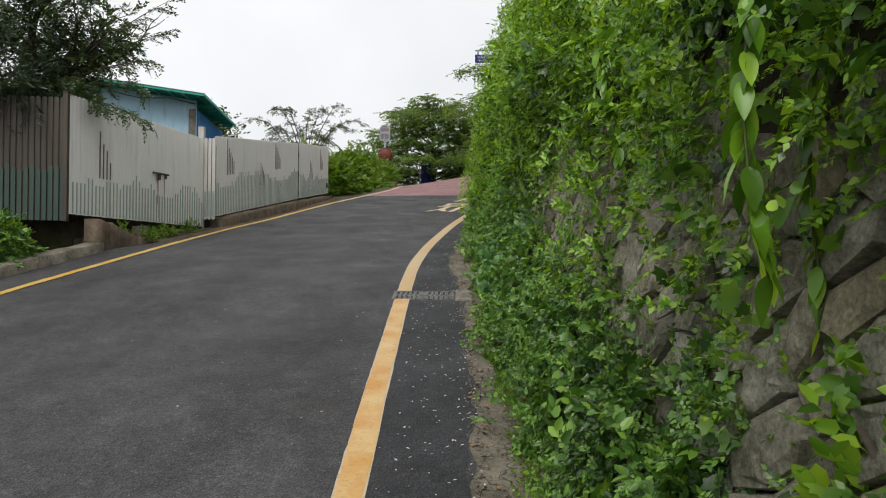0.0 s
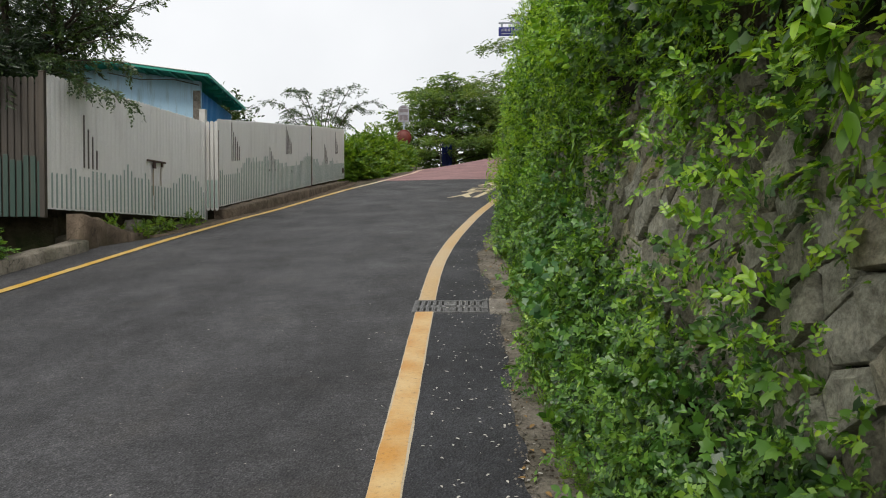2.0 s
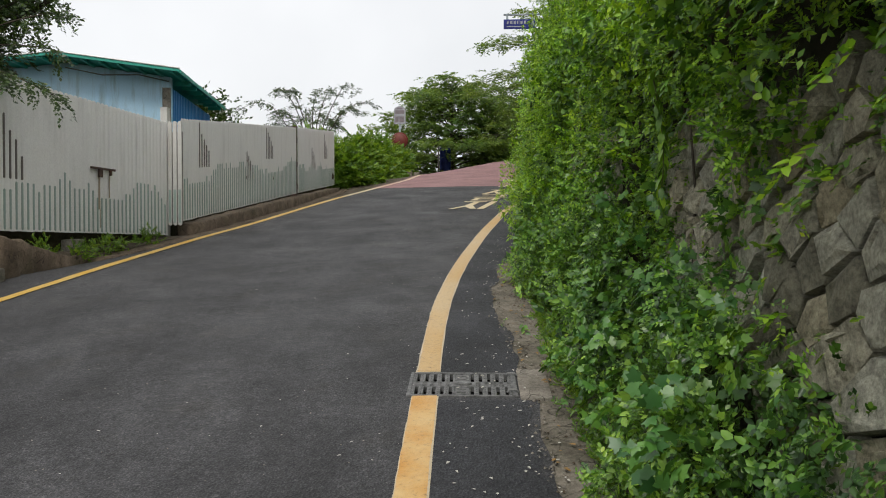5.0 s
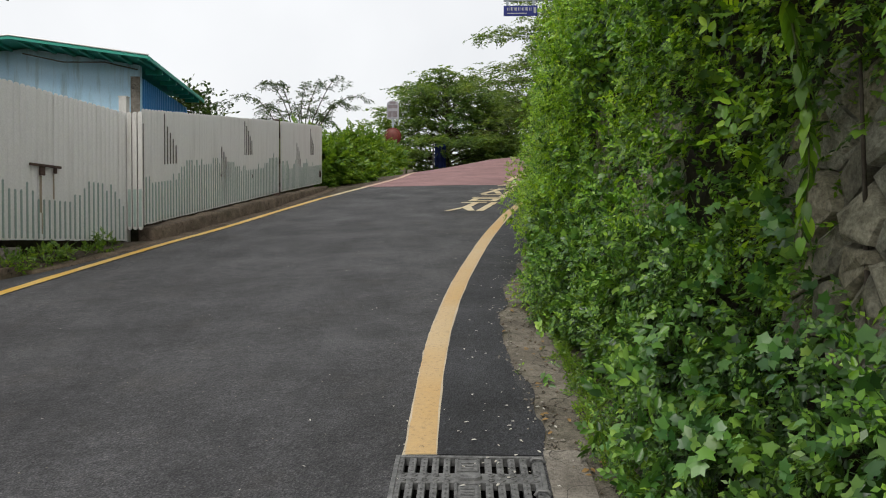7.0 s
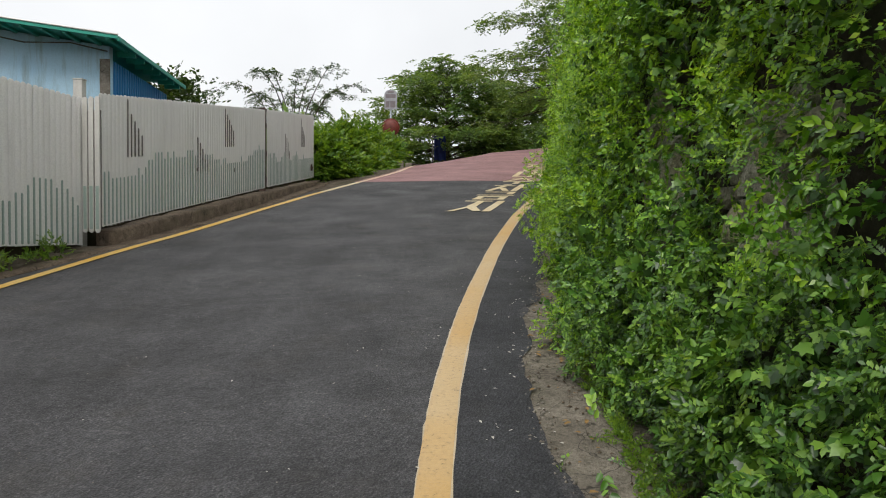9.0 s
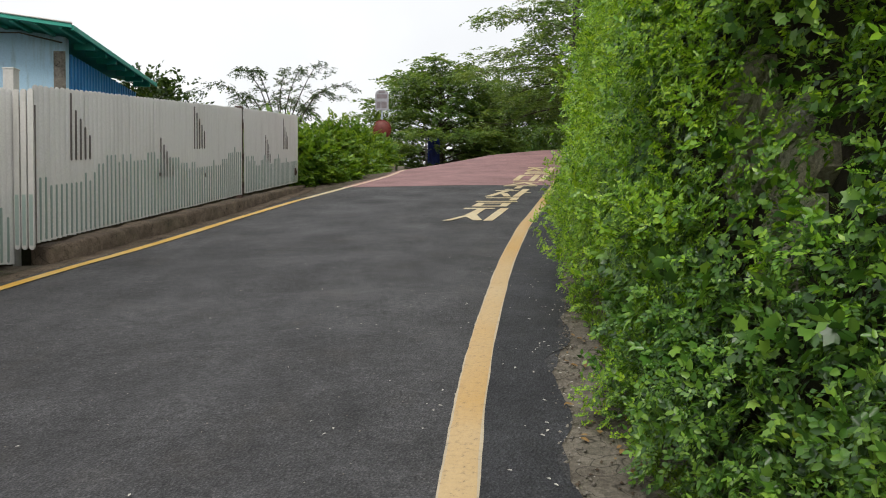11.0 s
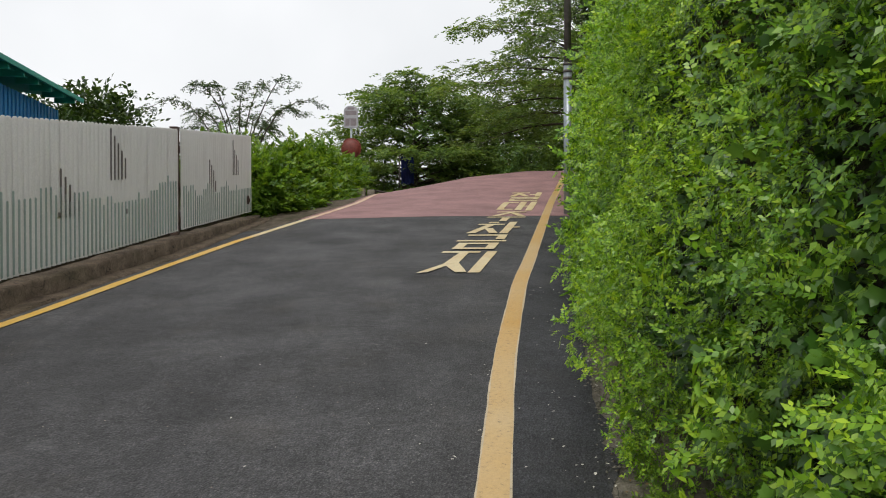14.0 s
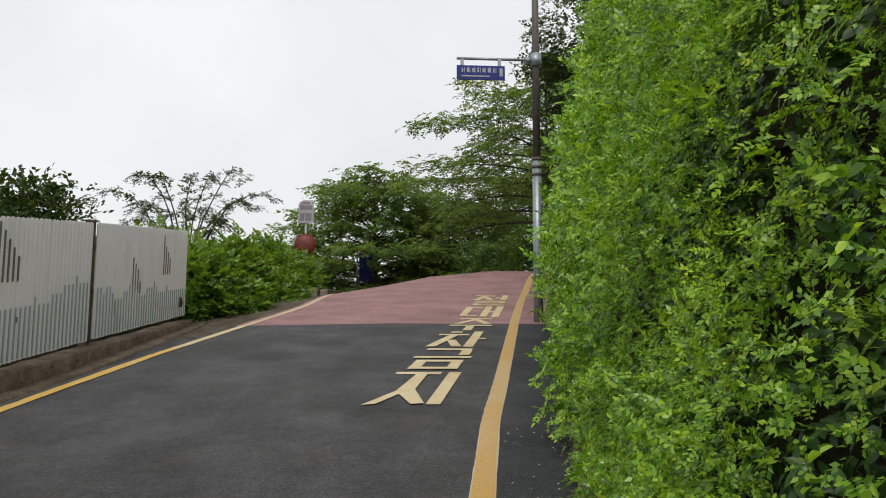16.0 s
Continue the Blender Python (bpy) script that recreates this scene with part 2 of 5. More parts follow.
VINE = leaf_mat("vine_leaf", (0.016, 0.055, 0.008), (0.15, 0.325, 0.025), (0.38, 0.59, 0.055), 0.36)
THICKETLEAF = leaf_mat("thicket_leaf", (0.035, 0.10, 0.012), (0.185, 0.37, 0.028), (0.38, 0.56, 0.055), 0.42)
SHRUBLEAF = leaf_mat("shrub_leaf", (0.013, 0.042, 0.009), (0.08, 0.195, 0.027), (0.24, 0.41, 0.065), 0.30)
HEDGELEAF = leaf_mat("hedge_leaf", (0.05, 0.115, 0.018), (0.115, 0.22, 0.026), (0.20, 0.32, 0.038), 0.45)
TREELEAF = leaf_mat("tree_leaf", (0.055, 0.105, 0.036), (0.11, 0.19, 0.058), (0.175, 0.27, 0.08), 0.5, 0.5)
# darker leaf copy with the shade of deep foliage put into its colour
INNERLEAF = leaf_mat("shaded_inner_leaf", (0.016, 0.045, 0.012), (0.04, 0.10, 0.022), (0.09, 0.18, 0.035), 0.25)
LOBELEAF = leaf_mat("lobed_weed_leaf", (0.03, 0.10, 0.03), (0.075, 0.20, 0.045), (0.15, 0.31, 0.065), 0.3)
PINELEAF = leaf_mat("dark_needle_leaf", (0.012, 0.026, 0.012), (0.02, 0.042, 0.016), (0.04, 0.07, 0.02), 0.2, 0.6)
OVERLEAF = leaf_mat("dark_overhang_leaf", (0.018, 0.04, 0.013), (0.035, 0.07, 0.02), (0.075, 0.125, 0.03), 0.35, 0.8)


# ---------------------------------------------------------------- builders
def link(name, mesh, material, parent=None, label=""):
    ob = new(name, mesh)
    if material and not mesh.materials:
        mesh.materials.append(material)
    if parent:
        ob.parent = parent
    if label:
        tagged(ob, label)
    return ob


def part(name, bm, material, parent=None, label="", smooth=False):
    """Links a bmesh as one mesh object."""
    bmesh.ops.recalc_face_normals(bm, faces=bm.faces[:])
    if smooth:
        for f in bm.faces:
            f.smooth = True
    mesh = bpy.data.meshes.new(name)
    bm.to_mesh(mesh)
    bm.free()
    return link(name, mesh, material, parent, label)


def bulk(name, verts, faces, material, parent=None, label="", smooth=False):
    """A mesh from numpy arrays: verts (n, 3), faces (m, k)."""
    verts, faces = np.asarray(verts, dtype=np.float32), np.asarray(faces, dtype=np.int32)
    mesh = bpy.data.meshes.new(name)
    mesh.vertices.add(len(verts))
    mesh.vertices.foreach_set("co", verts.ravel())
    m, k = faces.shape
    mesh.loops.add(m * k)
    mesh.loops.foreach_set("vertex_index", faces.ravel())
    mesh.polygons.add(m)
    mesh.polygons.foreach_set("loop_start", np.arange(0, m * k, k, dtype=np.int32))
    if smooth:
        mesh.polygons.foreach_set("use_smooth", np.ones(m, dtype=bool))
    mesh.update(calc_edges=True)
    return link(name, mesh, material, parent, label)


def empty(name, m=None):
    ob = new(name)
    if m is not None:
        ob.matrix_world = m
    return ob


def box(bm, lo, hi, bevel=0.0, m=None):
    r = bmesh.ops.create_cube(bm, size=1.0)
    vs = r["verts"]
    lo, hi = Vector(lo), Vector(hi)
    for v in vs:
        v.co = Vector([lo[i] + (v.co[i] + 0.5) * (hi[i] - lo[i]) for i in range(3)])
    if bevel:
        es = list({e for v in vs for e in v.link_edges})
        r2 = bmesh.ops.bevel(bm, geom=es, offset=bevel, segments=2, affect="EDGES", profile=0.6)
        vs = list({v for f in r2["faces"] for v in f.verts} | {v for v in vs if v.is_valid})
    if m is not None:
        bmesh.ops.transform(bm, matrix=m, verts=vs)
    return vs


def tube(bm, points, radii, sides=8, caps=True):
    """A tapered tube along points."""
    pts = [Vector(p) for p in points]
    rings = []
    for i, p in enumerate(pts):
        d = (pts[min(i + 1, len(pts) - 1)] - pts[max(i - 1, 0)]).normalized()
        a = d.cross(Vector((0.31, 0.17, 0.93)))
        if a.length < 0.1:
            a = d.cross(Vector((1, 0, 0)))
        a.normalize()
        b = d.cross(a)
        r = radii[i] if isinstance(radii, (list, tuple)) else radii
        rings.append([bm.verts.new(p + (a * math.cos(6.28318 * k / sides) + b * math.sin(6.28318 * k / sides)) * r) for k in range(sides)])
    for u, v in zip(rings, rings[1:]):
        for k in range(sides):
            f = bm.faces.new((u[k], u[(k + 1) % sides], v[(k + 1) % sides], v[k]))
            f.smooth = True
    if caps:
        bm.faces.new(rings[0][::-1])
        bm.faces.new(rings[-1])


# ---------------------------------------------------------------- the lie of the land
def curve(pairs):
    a = np.array(pairs, dtype=float)
    ys = np.arange(a[0, 0], a[-1, 0] + 0.01, 0.1)
    xs = np.interp(ys, a[:, 0], a[:, 1])
    pad = np.pad(xs, 5, mode="reflect", reflect_type="odd")
    xs = np.convolve(pad, np.ones(11) / 11, mode="valid")
    return lambda y: np.interp(y, ys, xs)


left_line = curve([(-30, -6.9), (5, -5.5), (9, -5.3), (13, -4.95), (15.5, -4.6), (17, -4.3), (18.7, -4.08), (20, -3.9), (21.6, -3.67), (24.5, -3.1), (28, -2.4), (32, -2.1), (60, 0.0)])
right_line = curve([(-30, -0.4), (0, -0.52), (3.6, -0.575), (5, -0.605), (8.6, -0.652), (9.5, -0.655), (10.5, -0.645), (11.2, -0.605), (12.2, -0.535), (13.0, -0.455), (13.8, -0.365), (15.2, -0.2), (16.3, -0.045), (17.3, 0.112), (18.2, 0.25), (19.1, 0.43), (20.3, 0.66), (23, 1.165), (25.3, 1.6), (27.5, 2.05), (32, 3.1), (40, 5.4), (60, 12)])
road_edge = curve([(-30, 0.2), (0, 0.15), (4, 0.12), (8.7, 0.08), (10.3, -0.1), (11.2, -0.08), (12.5, 0.06), (14, 0.3), (16, 0.55), (18, 0.95), (21, 1.45), (25, 2.3), (30, 3.5), (40, 6.2), (60, 13)])
wall_base = curve([(-30, 0.75), (8, 0.72), (10, 0.66), (12, 0.72), (14, 0.95), (16, 1.25), (20, 2.05), (25, 3.2), (30, 4.6), (40, 7.6), (60, 15)])
fence_line = curve([(-30, -7.6), (12, -6.1), (16.2, -5.25), (22.6, -4.72), (26.5, -4.48), (36, -4.1), (60, -3)])


def gz(x, y):
    """Height of the road's surface, carried on beyond it."""
    x, y = np.asarray(x, dtype=float), np.asarray(y, dtype=float)
    crest = np.clip(31.5 + 0.6 * (x + 2.06), 30.0, 34.2)
    d = (crest - y) / 1.2
    run = crest - 1.2 * np.logaddexp(0, d)
    over = np.maximum(y - crest, 0)
    k = np.clip((x + 3) / 3.5, 0, 1)
    z = 0.1435 * run - 0.065 + 0.006 * k * np.maximum(run - 24, 0) ** 2 - 0.02 * over
    dip = 0.2 * np.clip((left_line(y) - 0.1 - x) / 0.6, 0, 1) * np.clip((y - 12.5) / 3, 0, 1) * np.clip((29 - y) / 3, 0, 1)
    return z + 0.02 * np.minimum(x + 0.5, 0) - dip


def strip(name, x0, x1, y0, y1, lift, material, nx=2, step=0.25, wob0=0.0, wob1=0.0, ends=None):
    """A sheet on the road between two curves x0(y) and x1(y)."""
    ys = np.arange(y0, y1 + step * 0.5, step)
    rng = np.random.default_rng(len(name) * 7 + int(y1 * 10))
    a = np.array([float(x0(v)) for v in ys]) + rng.normal(0, 1, len(ys)) * wob0
    ragged = np.convolve(rng.normal(0, 1, len(ys) + 4), np.array((0.3, 0.7, 1.0, 0.7, 0.3)) / 1.55, mode="valid")
    b = np.array([float(x1(v)) for v in ys]) + ragged * wob1
    f = np.linspace(0, 1, nx)
    X = a[:, None] * (1 - f) + b[:, None] * f
    Y = np.repeat(ys[:, None], nx, 1)
    Z = gz(X, Y) + lift
    n = len(ys)
    idx = np.arange(n * nx).reshape(n, nx)
    q = np.stack([idx[:-1, :-1], idx[:-1, 1:], idx[1:, 1:], idx[1:, :-1]], -1).reshape(-1, 4)
    return bulk(name, np.stack([X, Y, Z], -1).reshape(-1, 3), q, material, smooth=True)


RED_Y = 24.7
road = tagged(strip("road", lambda y: fence_line(y) + 0.1, road_edge, -25, RED_Y, 0.0, ASPHALT, 41, 0.1, 0, 0.028), "dark grey worn asphalt lane climbing uphill", "road", kind="structure")
red_road = tagged(strip("road_red", lambda y: left_line(y) - 0.1 if y < 36 else fence_line(y) + 0.3, lambda y: wall_base(y) - 0.05, RED_Y, 58, 0.004, RED, 25, 0.25), "faded red anti-skid asphalt over the crest", "road", kind="structure")
rbm = bmesh.new()
rbm.from_mesh(road.data)
for co, no in (((-0.68, 0, 0), (1, 0, 0)), ((0.0, 0, 0), (1, 0, 0)), ((0, 8.16, 0), (0, 1, 0)), ((0, 8.60, 0), (0, 1, 0))):
    bmesh.ops.bisect_plane(rbm, geom=rbm.verts[:] + rbm.edges[:] + rbm.faces[:], plane_co=co, plane_no=no)
bmesh.ops.delete(rbm, geom=[f for f in rbm.faces if -0.68 < f.calc_center_median().x < 0.0 and 8.16 < f.calc_center_median().y < 8.60], context="FACES")
rbm.to_mesh(road.data)
rbm.free()
shoulder = tagged(strip("road_shoulder", lambda y: fence_line(y) + 0.1, lambda y: left_line(y) - 0.1, RED_Y, 36, 0.0, DIRT, 6, 0.25), "brown dirt shoulder beside the red surface", "road", kind="structure")
verge = tagged(strip("pavement", lambda y: road_edge(y) - 0.12, lambda y: wall_base(y) + 0.15, -25, RED_Y, -0.006, CONCRETE, 7, 0.12, 0.0, 0), "cracked dirty concrete strip at the wall foot", "pavement", kind="structure")


def land():
    """One sheet of earth that runs under everything to the horizon."""
    rad = np.concatenate([np.arange(0, 60, 1.0), np.geomspace(60, 2500, 30)])
    ang = np.linspace(0, 2 * np.pi, 145)[:-1]
    R, A = np.meshgrid(rad, ang, indexing="ij")
    X, Y = R * np.cos(A) * 0.999, 12 + R * np.sin(A)
    Yc, Xc = np.clip(Y, -40, 60), np.clip(X, -20, 20)
    Z = gz(Xc, Yc) - 0.12
    Z -= 0.05 * np.clip(fence_line(Yc) - X, 0, 30) * np.clip((36 - Y) / 10, 0, 1)
    Z -= 0.04 * np.maximum(R - 60, 0) ** 0.9 * 0.4
    wb = wall_base(Yc)
    Z += np.clip((X - wb - 1.4) / 1.8, 0, 1) * 5.15 * np.clip((40 - Y) / 8, 0, 1)
    n, m = R.shape
    idx = np.arange(n * m).reshape(n, m)
    nxt = np.roll(idx, -1, 1)
    q = np.stack([idx[:-1], nxt[:-1], nxt[1:], idx[1:]], -1).reshape(-1, 4)
    return tagged(bulk("ground", np.stack([X, Y, Z], -1).reshape(-1, 3), q, SOIL, smooth=True), "earth hillside under the road and plants", "ground", kind="structure")


land()

# ---------------------------------------------------------------- painted lines
LINE = 0.162
for y0, y1 in ((-12, 8.14), (8.62, 24.6)):
    tagged(strip("road_patch", lambda y: right_line(y) + 0.15, lambda y: road_edge(y) - 0.02, y0, y1, 0.004, DARKASPHALT, 5, 0.1, 0.004, 0.03), "darker asphalt between edge line and concrete", "road", kind="structure")
GRATE = (-0.68, 0.0, 8.16, 8.60)
for nm, y0, y1, mat, lab in (("road_line_near", -12, GRATE[2] - 0.02, ORANGE, "worn orange-yellow edge line over an older pale line"), ("road_line_far", GRATE[3] + 0.01, 44, AMBER, "faded tan and amber edge line over an older pale line")):
    line = tagged(strip(nm, right_line, lambda y: right_line(y) + LINE, y0, y1, 0.007, OLDLINE, 3, 0.09, 0.002, 0.002), lab, "road line", kind="structure")
    strip("top_coat", lambda y: right_line(y) + 0.008 + 0.004 * math.sin(2.3 * y), lambda y: right_line(y) + LINE - 0.009 + 0.004 * math.sin(3.1 * y + 1), y0 + 0.004, y1, 0.0095, mat, 3, 0.09, 0.0015, 0.0015).parent = line
for nm, y0, y1, mat, lab in (("road_line_left_near", -12, 22.3, EDGE, "yellow edge line along the fence side"), ("road_line_left_pale", 22.3, RED_Y, LETTER, "worn whitish stretch of the edge line"), ("road_line_left_far", RED_Y, 34, EDGEFAR, "thin faded line beside the red surface")):
    tagged(strip(nm, left_line, lambda y: left_line(y) + 0.13, y0, y1, 0.008, mat, 3, 0.15, 0.004, 0.004), lab, "road line", kind="structure")


def lettering():
    """Six tall syllables painted along the lane, read from the far end."""
    th, tv = 0.19, 0.085
    H = lambda v, u0=0.0, u1=1.0: [(u0, v - tv / 2), (u1, v - tv / 2), (u1, v + tv / 2), (u0, v + tv / 2)]
    V = lambda u, v0, v1: [(u - th / 2, v0), (u + th / 2, v0), (u + th / 2, v1), (u - th / 2, v1)]
    D = lambda u0, v0, u1, v1: [(u0 - th / 2, v0), (u0 + th / 2, v0), (u1 + th / 2, v1), (u1 - th / 2, v1)]
    box4 = lambda u0, u1, v0, v1: [H(v0 + tv / 2, u0, u1), H(v1 - tv / 2, u0, u1), V(u0 + th / 2, v0 + tv, v1 - tv), V(u1 - th / 2, v0 + tv, v1 - tv)]
    ji = [H(0.965, 0.0, 0.70), [(0.33, 0.925), (0.50, 0.925), (0.51, 0.42), (0.27, 0.36)], [(0.0, 0.0), (0.17, 0.02), (0.37, 0.30), (0.27, 0.36)], [(0.27, 0.36), (0.51, 0.42), (0.785, 0.02), (0.62, 0.0)], V(0.905, 0.0, 1.0)]
    geum = [H(0.95, 0.08, 0.92), V(0.84, 0.66, 0.90), H(0.54, 0.0, 1.0)] + box4(0.10, 0.90, 0.02, 0.42)
    cha = [H(0.95, 0.2, 0.45), H(0.76, 0.0, 0.64), D(0.08, 0.0, 0.32, 0.71), D(0.58, 0.0, 0.36, 0.40), V(0.80, 0.0, 1.0), H(0.5, 0.885, 1.05)]
    ju = [H(0.95, 0.1, 0.9), D(0.14, 0.52, 0.5, 0.90), D(0.86, 0.52, 0.54, 0.86), H(0.38, 0.0, 1.0), V(0.5, 0.0, 0.33)]
    dae = [H(0.90, 0.0, 0.46), V(0.09, 0.19, 0.85), H(0.14, 0.0, 0.46), V(0.62, 0.04, 0.98), H(0.5, 0.705, 0.85), V(0.93, 0.0, 1.0)]
    jeol = [H(0.95, 0.0, 0.6), D(0.08, 0.52, 0.3, 0.90), D(0.56, 0.52, 0.34, 0.80), V(0.92, 0.50, 1.0), H(0.74, 0.64, 0.83), H(0.40, 0.1, 1.0), V(0.92, 0.27, 0.35), H(0.22, 0.1, 1.0), V(0.18, 0.09, 0.17), H(0.04, 0.1, 1.0)]
    text = tagged(empty("road_lettering"), "six tall cream syllables painted on the lane reading no parking", "road lettering", kind="structure")
    for i, glyph in enumerate((ji, geum, cha, ju, dae, jeol)):
        bm = bmesh.new()
        y0 = 18.73 + 1.70 * i
        for j, poly in enumerate(glyph):
            vs = []
            for u, v in poly:
                y = y0 + v * 1.55
                x = -0.78 + 0.213 * (y - 18.73) + u * 0.72
                vs.append(bm.verts.new((x, y, float(gz(x, y)) + 0.011 + 0.0012 * (j % 4))))
            bm.faces.new(vs)
        part("glyph", bm, LETTER, text)


lettering()


# ---------------------------------------------------------------- drain grate
def drain_grate():
    x0, x1, y0, y1 = GRATE
    zc = float(gz(-0.34, 8.38))
    slope = math.degrees(math.atan(0.1435))
    g = tagged(empty("drain_grate", pose((x0 + x1) / 2, (y0 + y1) / 2, zc + 0.004, slope, 0, 0)), "cast iron drain grate across the lane edge, two rows of slots", "drain grate")
    w, d = x1 - x0, y1 - y0
    bm = bmesh.new()
    box(bm, (-w / 2, -d / 2, -0.112), (w / 2, d / 2, -0.10))
    for lo, hi in (((-w / 2, -d / 2, -0.10), (-w / 2 + 0.01, d / 2, -0.04)), ((w / 2 - 0.01, -d / 2, -0.10), (w / 2, d / 2, -0.04)), ((-w / 2, -d / 2, -0.10), (w / 2, -d / 2 + 0.01, -0.04)), ((-w / 2, d / 2 - 0.01, -0.10), (w / 2, d / 2, -0.04))):
        box(bm, lo, hi)
    part("pit", bm, BLACK, g)
    bm = bmesh.new()
    for lo, hi in (((-w / 2, -d / 2, -0.04), (-w / 2 + 0.022, d / 2, 0.006)), ((w / 2 - 0.022, -d / 2, -0.04), (w / 2, d / 2, 0.006)),
                   ((-w / 2 + 0.022, -d / 2, -0.04), (w / 2 - 0.022, -d / 2 + 0.02, 0.006)), ((-w / 2 + 0.022, d / 2 - 0.02, -0.04), (w / 2 - 0.022, d / 2, 0.006))):
        box(bm, lo, hi, 0.003)
    part("frame", bm, IRON, g)
    bm = bmesh.new()
    box(bm, (-w / 2 + 0.022, -0.045, -0.035), (w / 2 - 0.022, 0.045, 0.002), 0.003)
    cross = part("cross_bar", bm, IRON, g)
    for i in range(13):
        x = -0.29 + i * 0.0485
        if abs(x) < 0.06:
            continue
        for yy in (-0.023, 0.023):
            bm = bmesh.new()
            tube(bm, [(x + 0.013 * math.cos(k * 0.7854), yy + 0.013 * math.sin(k * 0.7854), 0.004) for k in range(9)], 0.0032, 4, False)
            part("ring", bm, IRON, cross)
    slots = (-0.284, -0.230, -0.177, -0.125, -0.073, 0.062, 0.115, 0.168, 0.222, 0.276)
    edges = [-w / 2 + 0.022] + [x + k for x in slots for k in (-0.0105, 0.0105)] + [w / 2 - 0.022]
    for sgn in (-1, 1):
        a, b = (0.047, d / 2 - 0.021) if sgn > 0 else (-d / 2 + 0.021, -0.047)
        for x0_, x1_ in zip(edges[::2], edges[1::2]):
            if x1_ - x0_ > 0.08:
                continue
            bm = bmesh.new()
            box(bm, (x0_, a, -0.035), (x1_, b, 0.002), 0.003)
            bar = part("bar", bm, IRON, g)
            for k in range(4):
                bm = bmesh.new()
                bmesh.ops.create_cone(bm, segments=6, radius1=0.006, radius2=0.004, depth=0.006, cap_ends=True, matrix=Matrix.Translation(((x0_ + x1_) / 2, a + (b - a) * (k + 0.5) / 4, 0.004)))
                part("stud", bm, IRON, bar)
        bm = bmesh.new()
        box(bm, (-0.0625, a, -0.035), (0.0515, b, 0.001), 0.003)
        plate = part("plate", bm, IRON, g)
        bm = bmesh.new()
        ym, hx, hy = (a + b) / 2, 0.046, (b - a) / 2 - 0.012
        tube(bm, [(-0.0055 + hx * sx, ym + hy * sy, 0.003) for sx, sy in ((-1, -1), (1, -1), (1, 1), (-1, 1), (-1, -1))], 0.004, 4, False)
        for k in range(3):
            box(bm, (-0.035, ym - 0.035 + 0.026 * k, 0.001), (0.024, ym - 0.022 + 0.026 * k, 0.006), 0.002)
        part("raised_frame", bm, IRON, plate)
    for x, y in ((0.315, 0.15), (0.31, -0.16)):
        bm = bmesh.new()
        tube(bm, [(x - 0.035, y, 0.004), (x - 0.02, y + 0.01, 0.022), (x + 0.02, y + 0.008, 0.022), (x + 0.035, y, 0.004)], 0.008, 6)
        part("hinge_lug", bm, IRON, g)
    bm = bmesh.new()
    bmesh.ops.create_cone(bm, segments=20, radius1=0.06, radius2=0.055, depth=0.012, cap_ends=True, matrix=Matrix.Diagonal((1.0, 0.55, 1, 1)) @ Matrix.Translation((0, 0, 0.009)))
    part("medallion", bm, IRON, g)


drain_grate()
bm = bmesh.new()
box(bm, (0.012, 8.12, 0.9), (0.20, 8.66, float(gz(0, 8.38)) + 0.0), 0.02, None)
for v in bm.verts:
    if v.co.z > 1.0:
        v.co.z = float(gz(v.co.x, v.co.y)) + 0.012
tagged(part("drain_surround", bm, PALE), "pale concrete block beside the drain grate", "concrete block")


# ---------------------------------------------------------------- fences of upright steel slats
def slat_mesh(name, width, height, depth=0.0048, round_top=True):
    us = np.linspace(-0.5, 0.5, 5)
    prof = [(u * width, depth * (1 - (2 * u) ** 2) ** 0.5 if abs(u) < 0.5 else 0.0) for u in us]
    bm = bmesh.new()
    rows = []
    for z, k in ((0.0, 1.0), (height - width * 0.35, 1.0), (height - width * 0.1, 0.78), (height, 0.35)):
        rows.append([bm.verts.new((u * k, -d * (1 if z < height else 0.6), z)) for u, d in prof])
    for a, b in zip(rows, rows[1:]):
        for i in range(4):
            f = bm.faces.new((a[i], a[i + 1], b[i + 1], b[i]))
            f.smooth = True
    back = [bm.verts.new((u * width * k, 0.012, z)) for u, z, k in ((-0.5, 0, 1), (0.5, 0, 1), (0.5, height - width * 0.35, 1), (0.5, height, 0.35), (-0.5, height, 0.35), (-0.5, height - width * 0.35, 1))]
    bm.faces.new(back)
    bmesh.ops.recalc_face_normals(bm, faces=bm.faces[:])
    mesh = bpy.data.meshes.new(name)
    bm.to_mesh(mesh)
    bm.free()
    return mesh


def stripe_mesh(height, w=0.03):
    bm = bmesh.new()
    box(bm, (-w / 2, -0.0075, 0), (w / 2, -0.001, height))
    bmesh.ops.bevel(bm, geom=[e for e in bm.edges if abs(e.verts[0].co.z - e.verts[1].co.z) < 0.001 and abs(e.verts[0].co.x - e.verts[1].co.x) < 0.001], offset=w * 0.35, segments=1, affect="EDGES")
    mesh = bpy.data.meshes.new("stripe")
    bm.to_mesh(mesh)
    bm.free()
    return mesh


STRIPES = {}


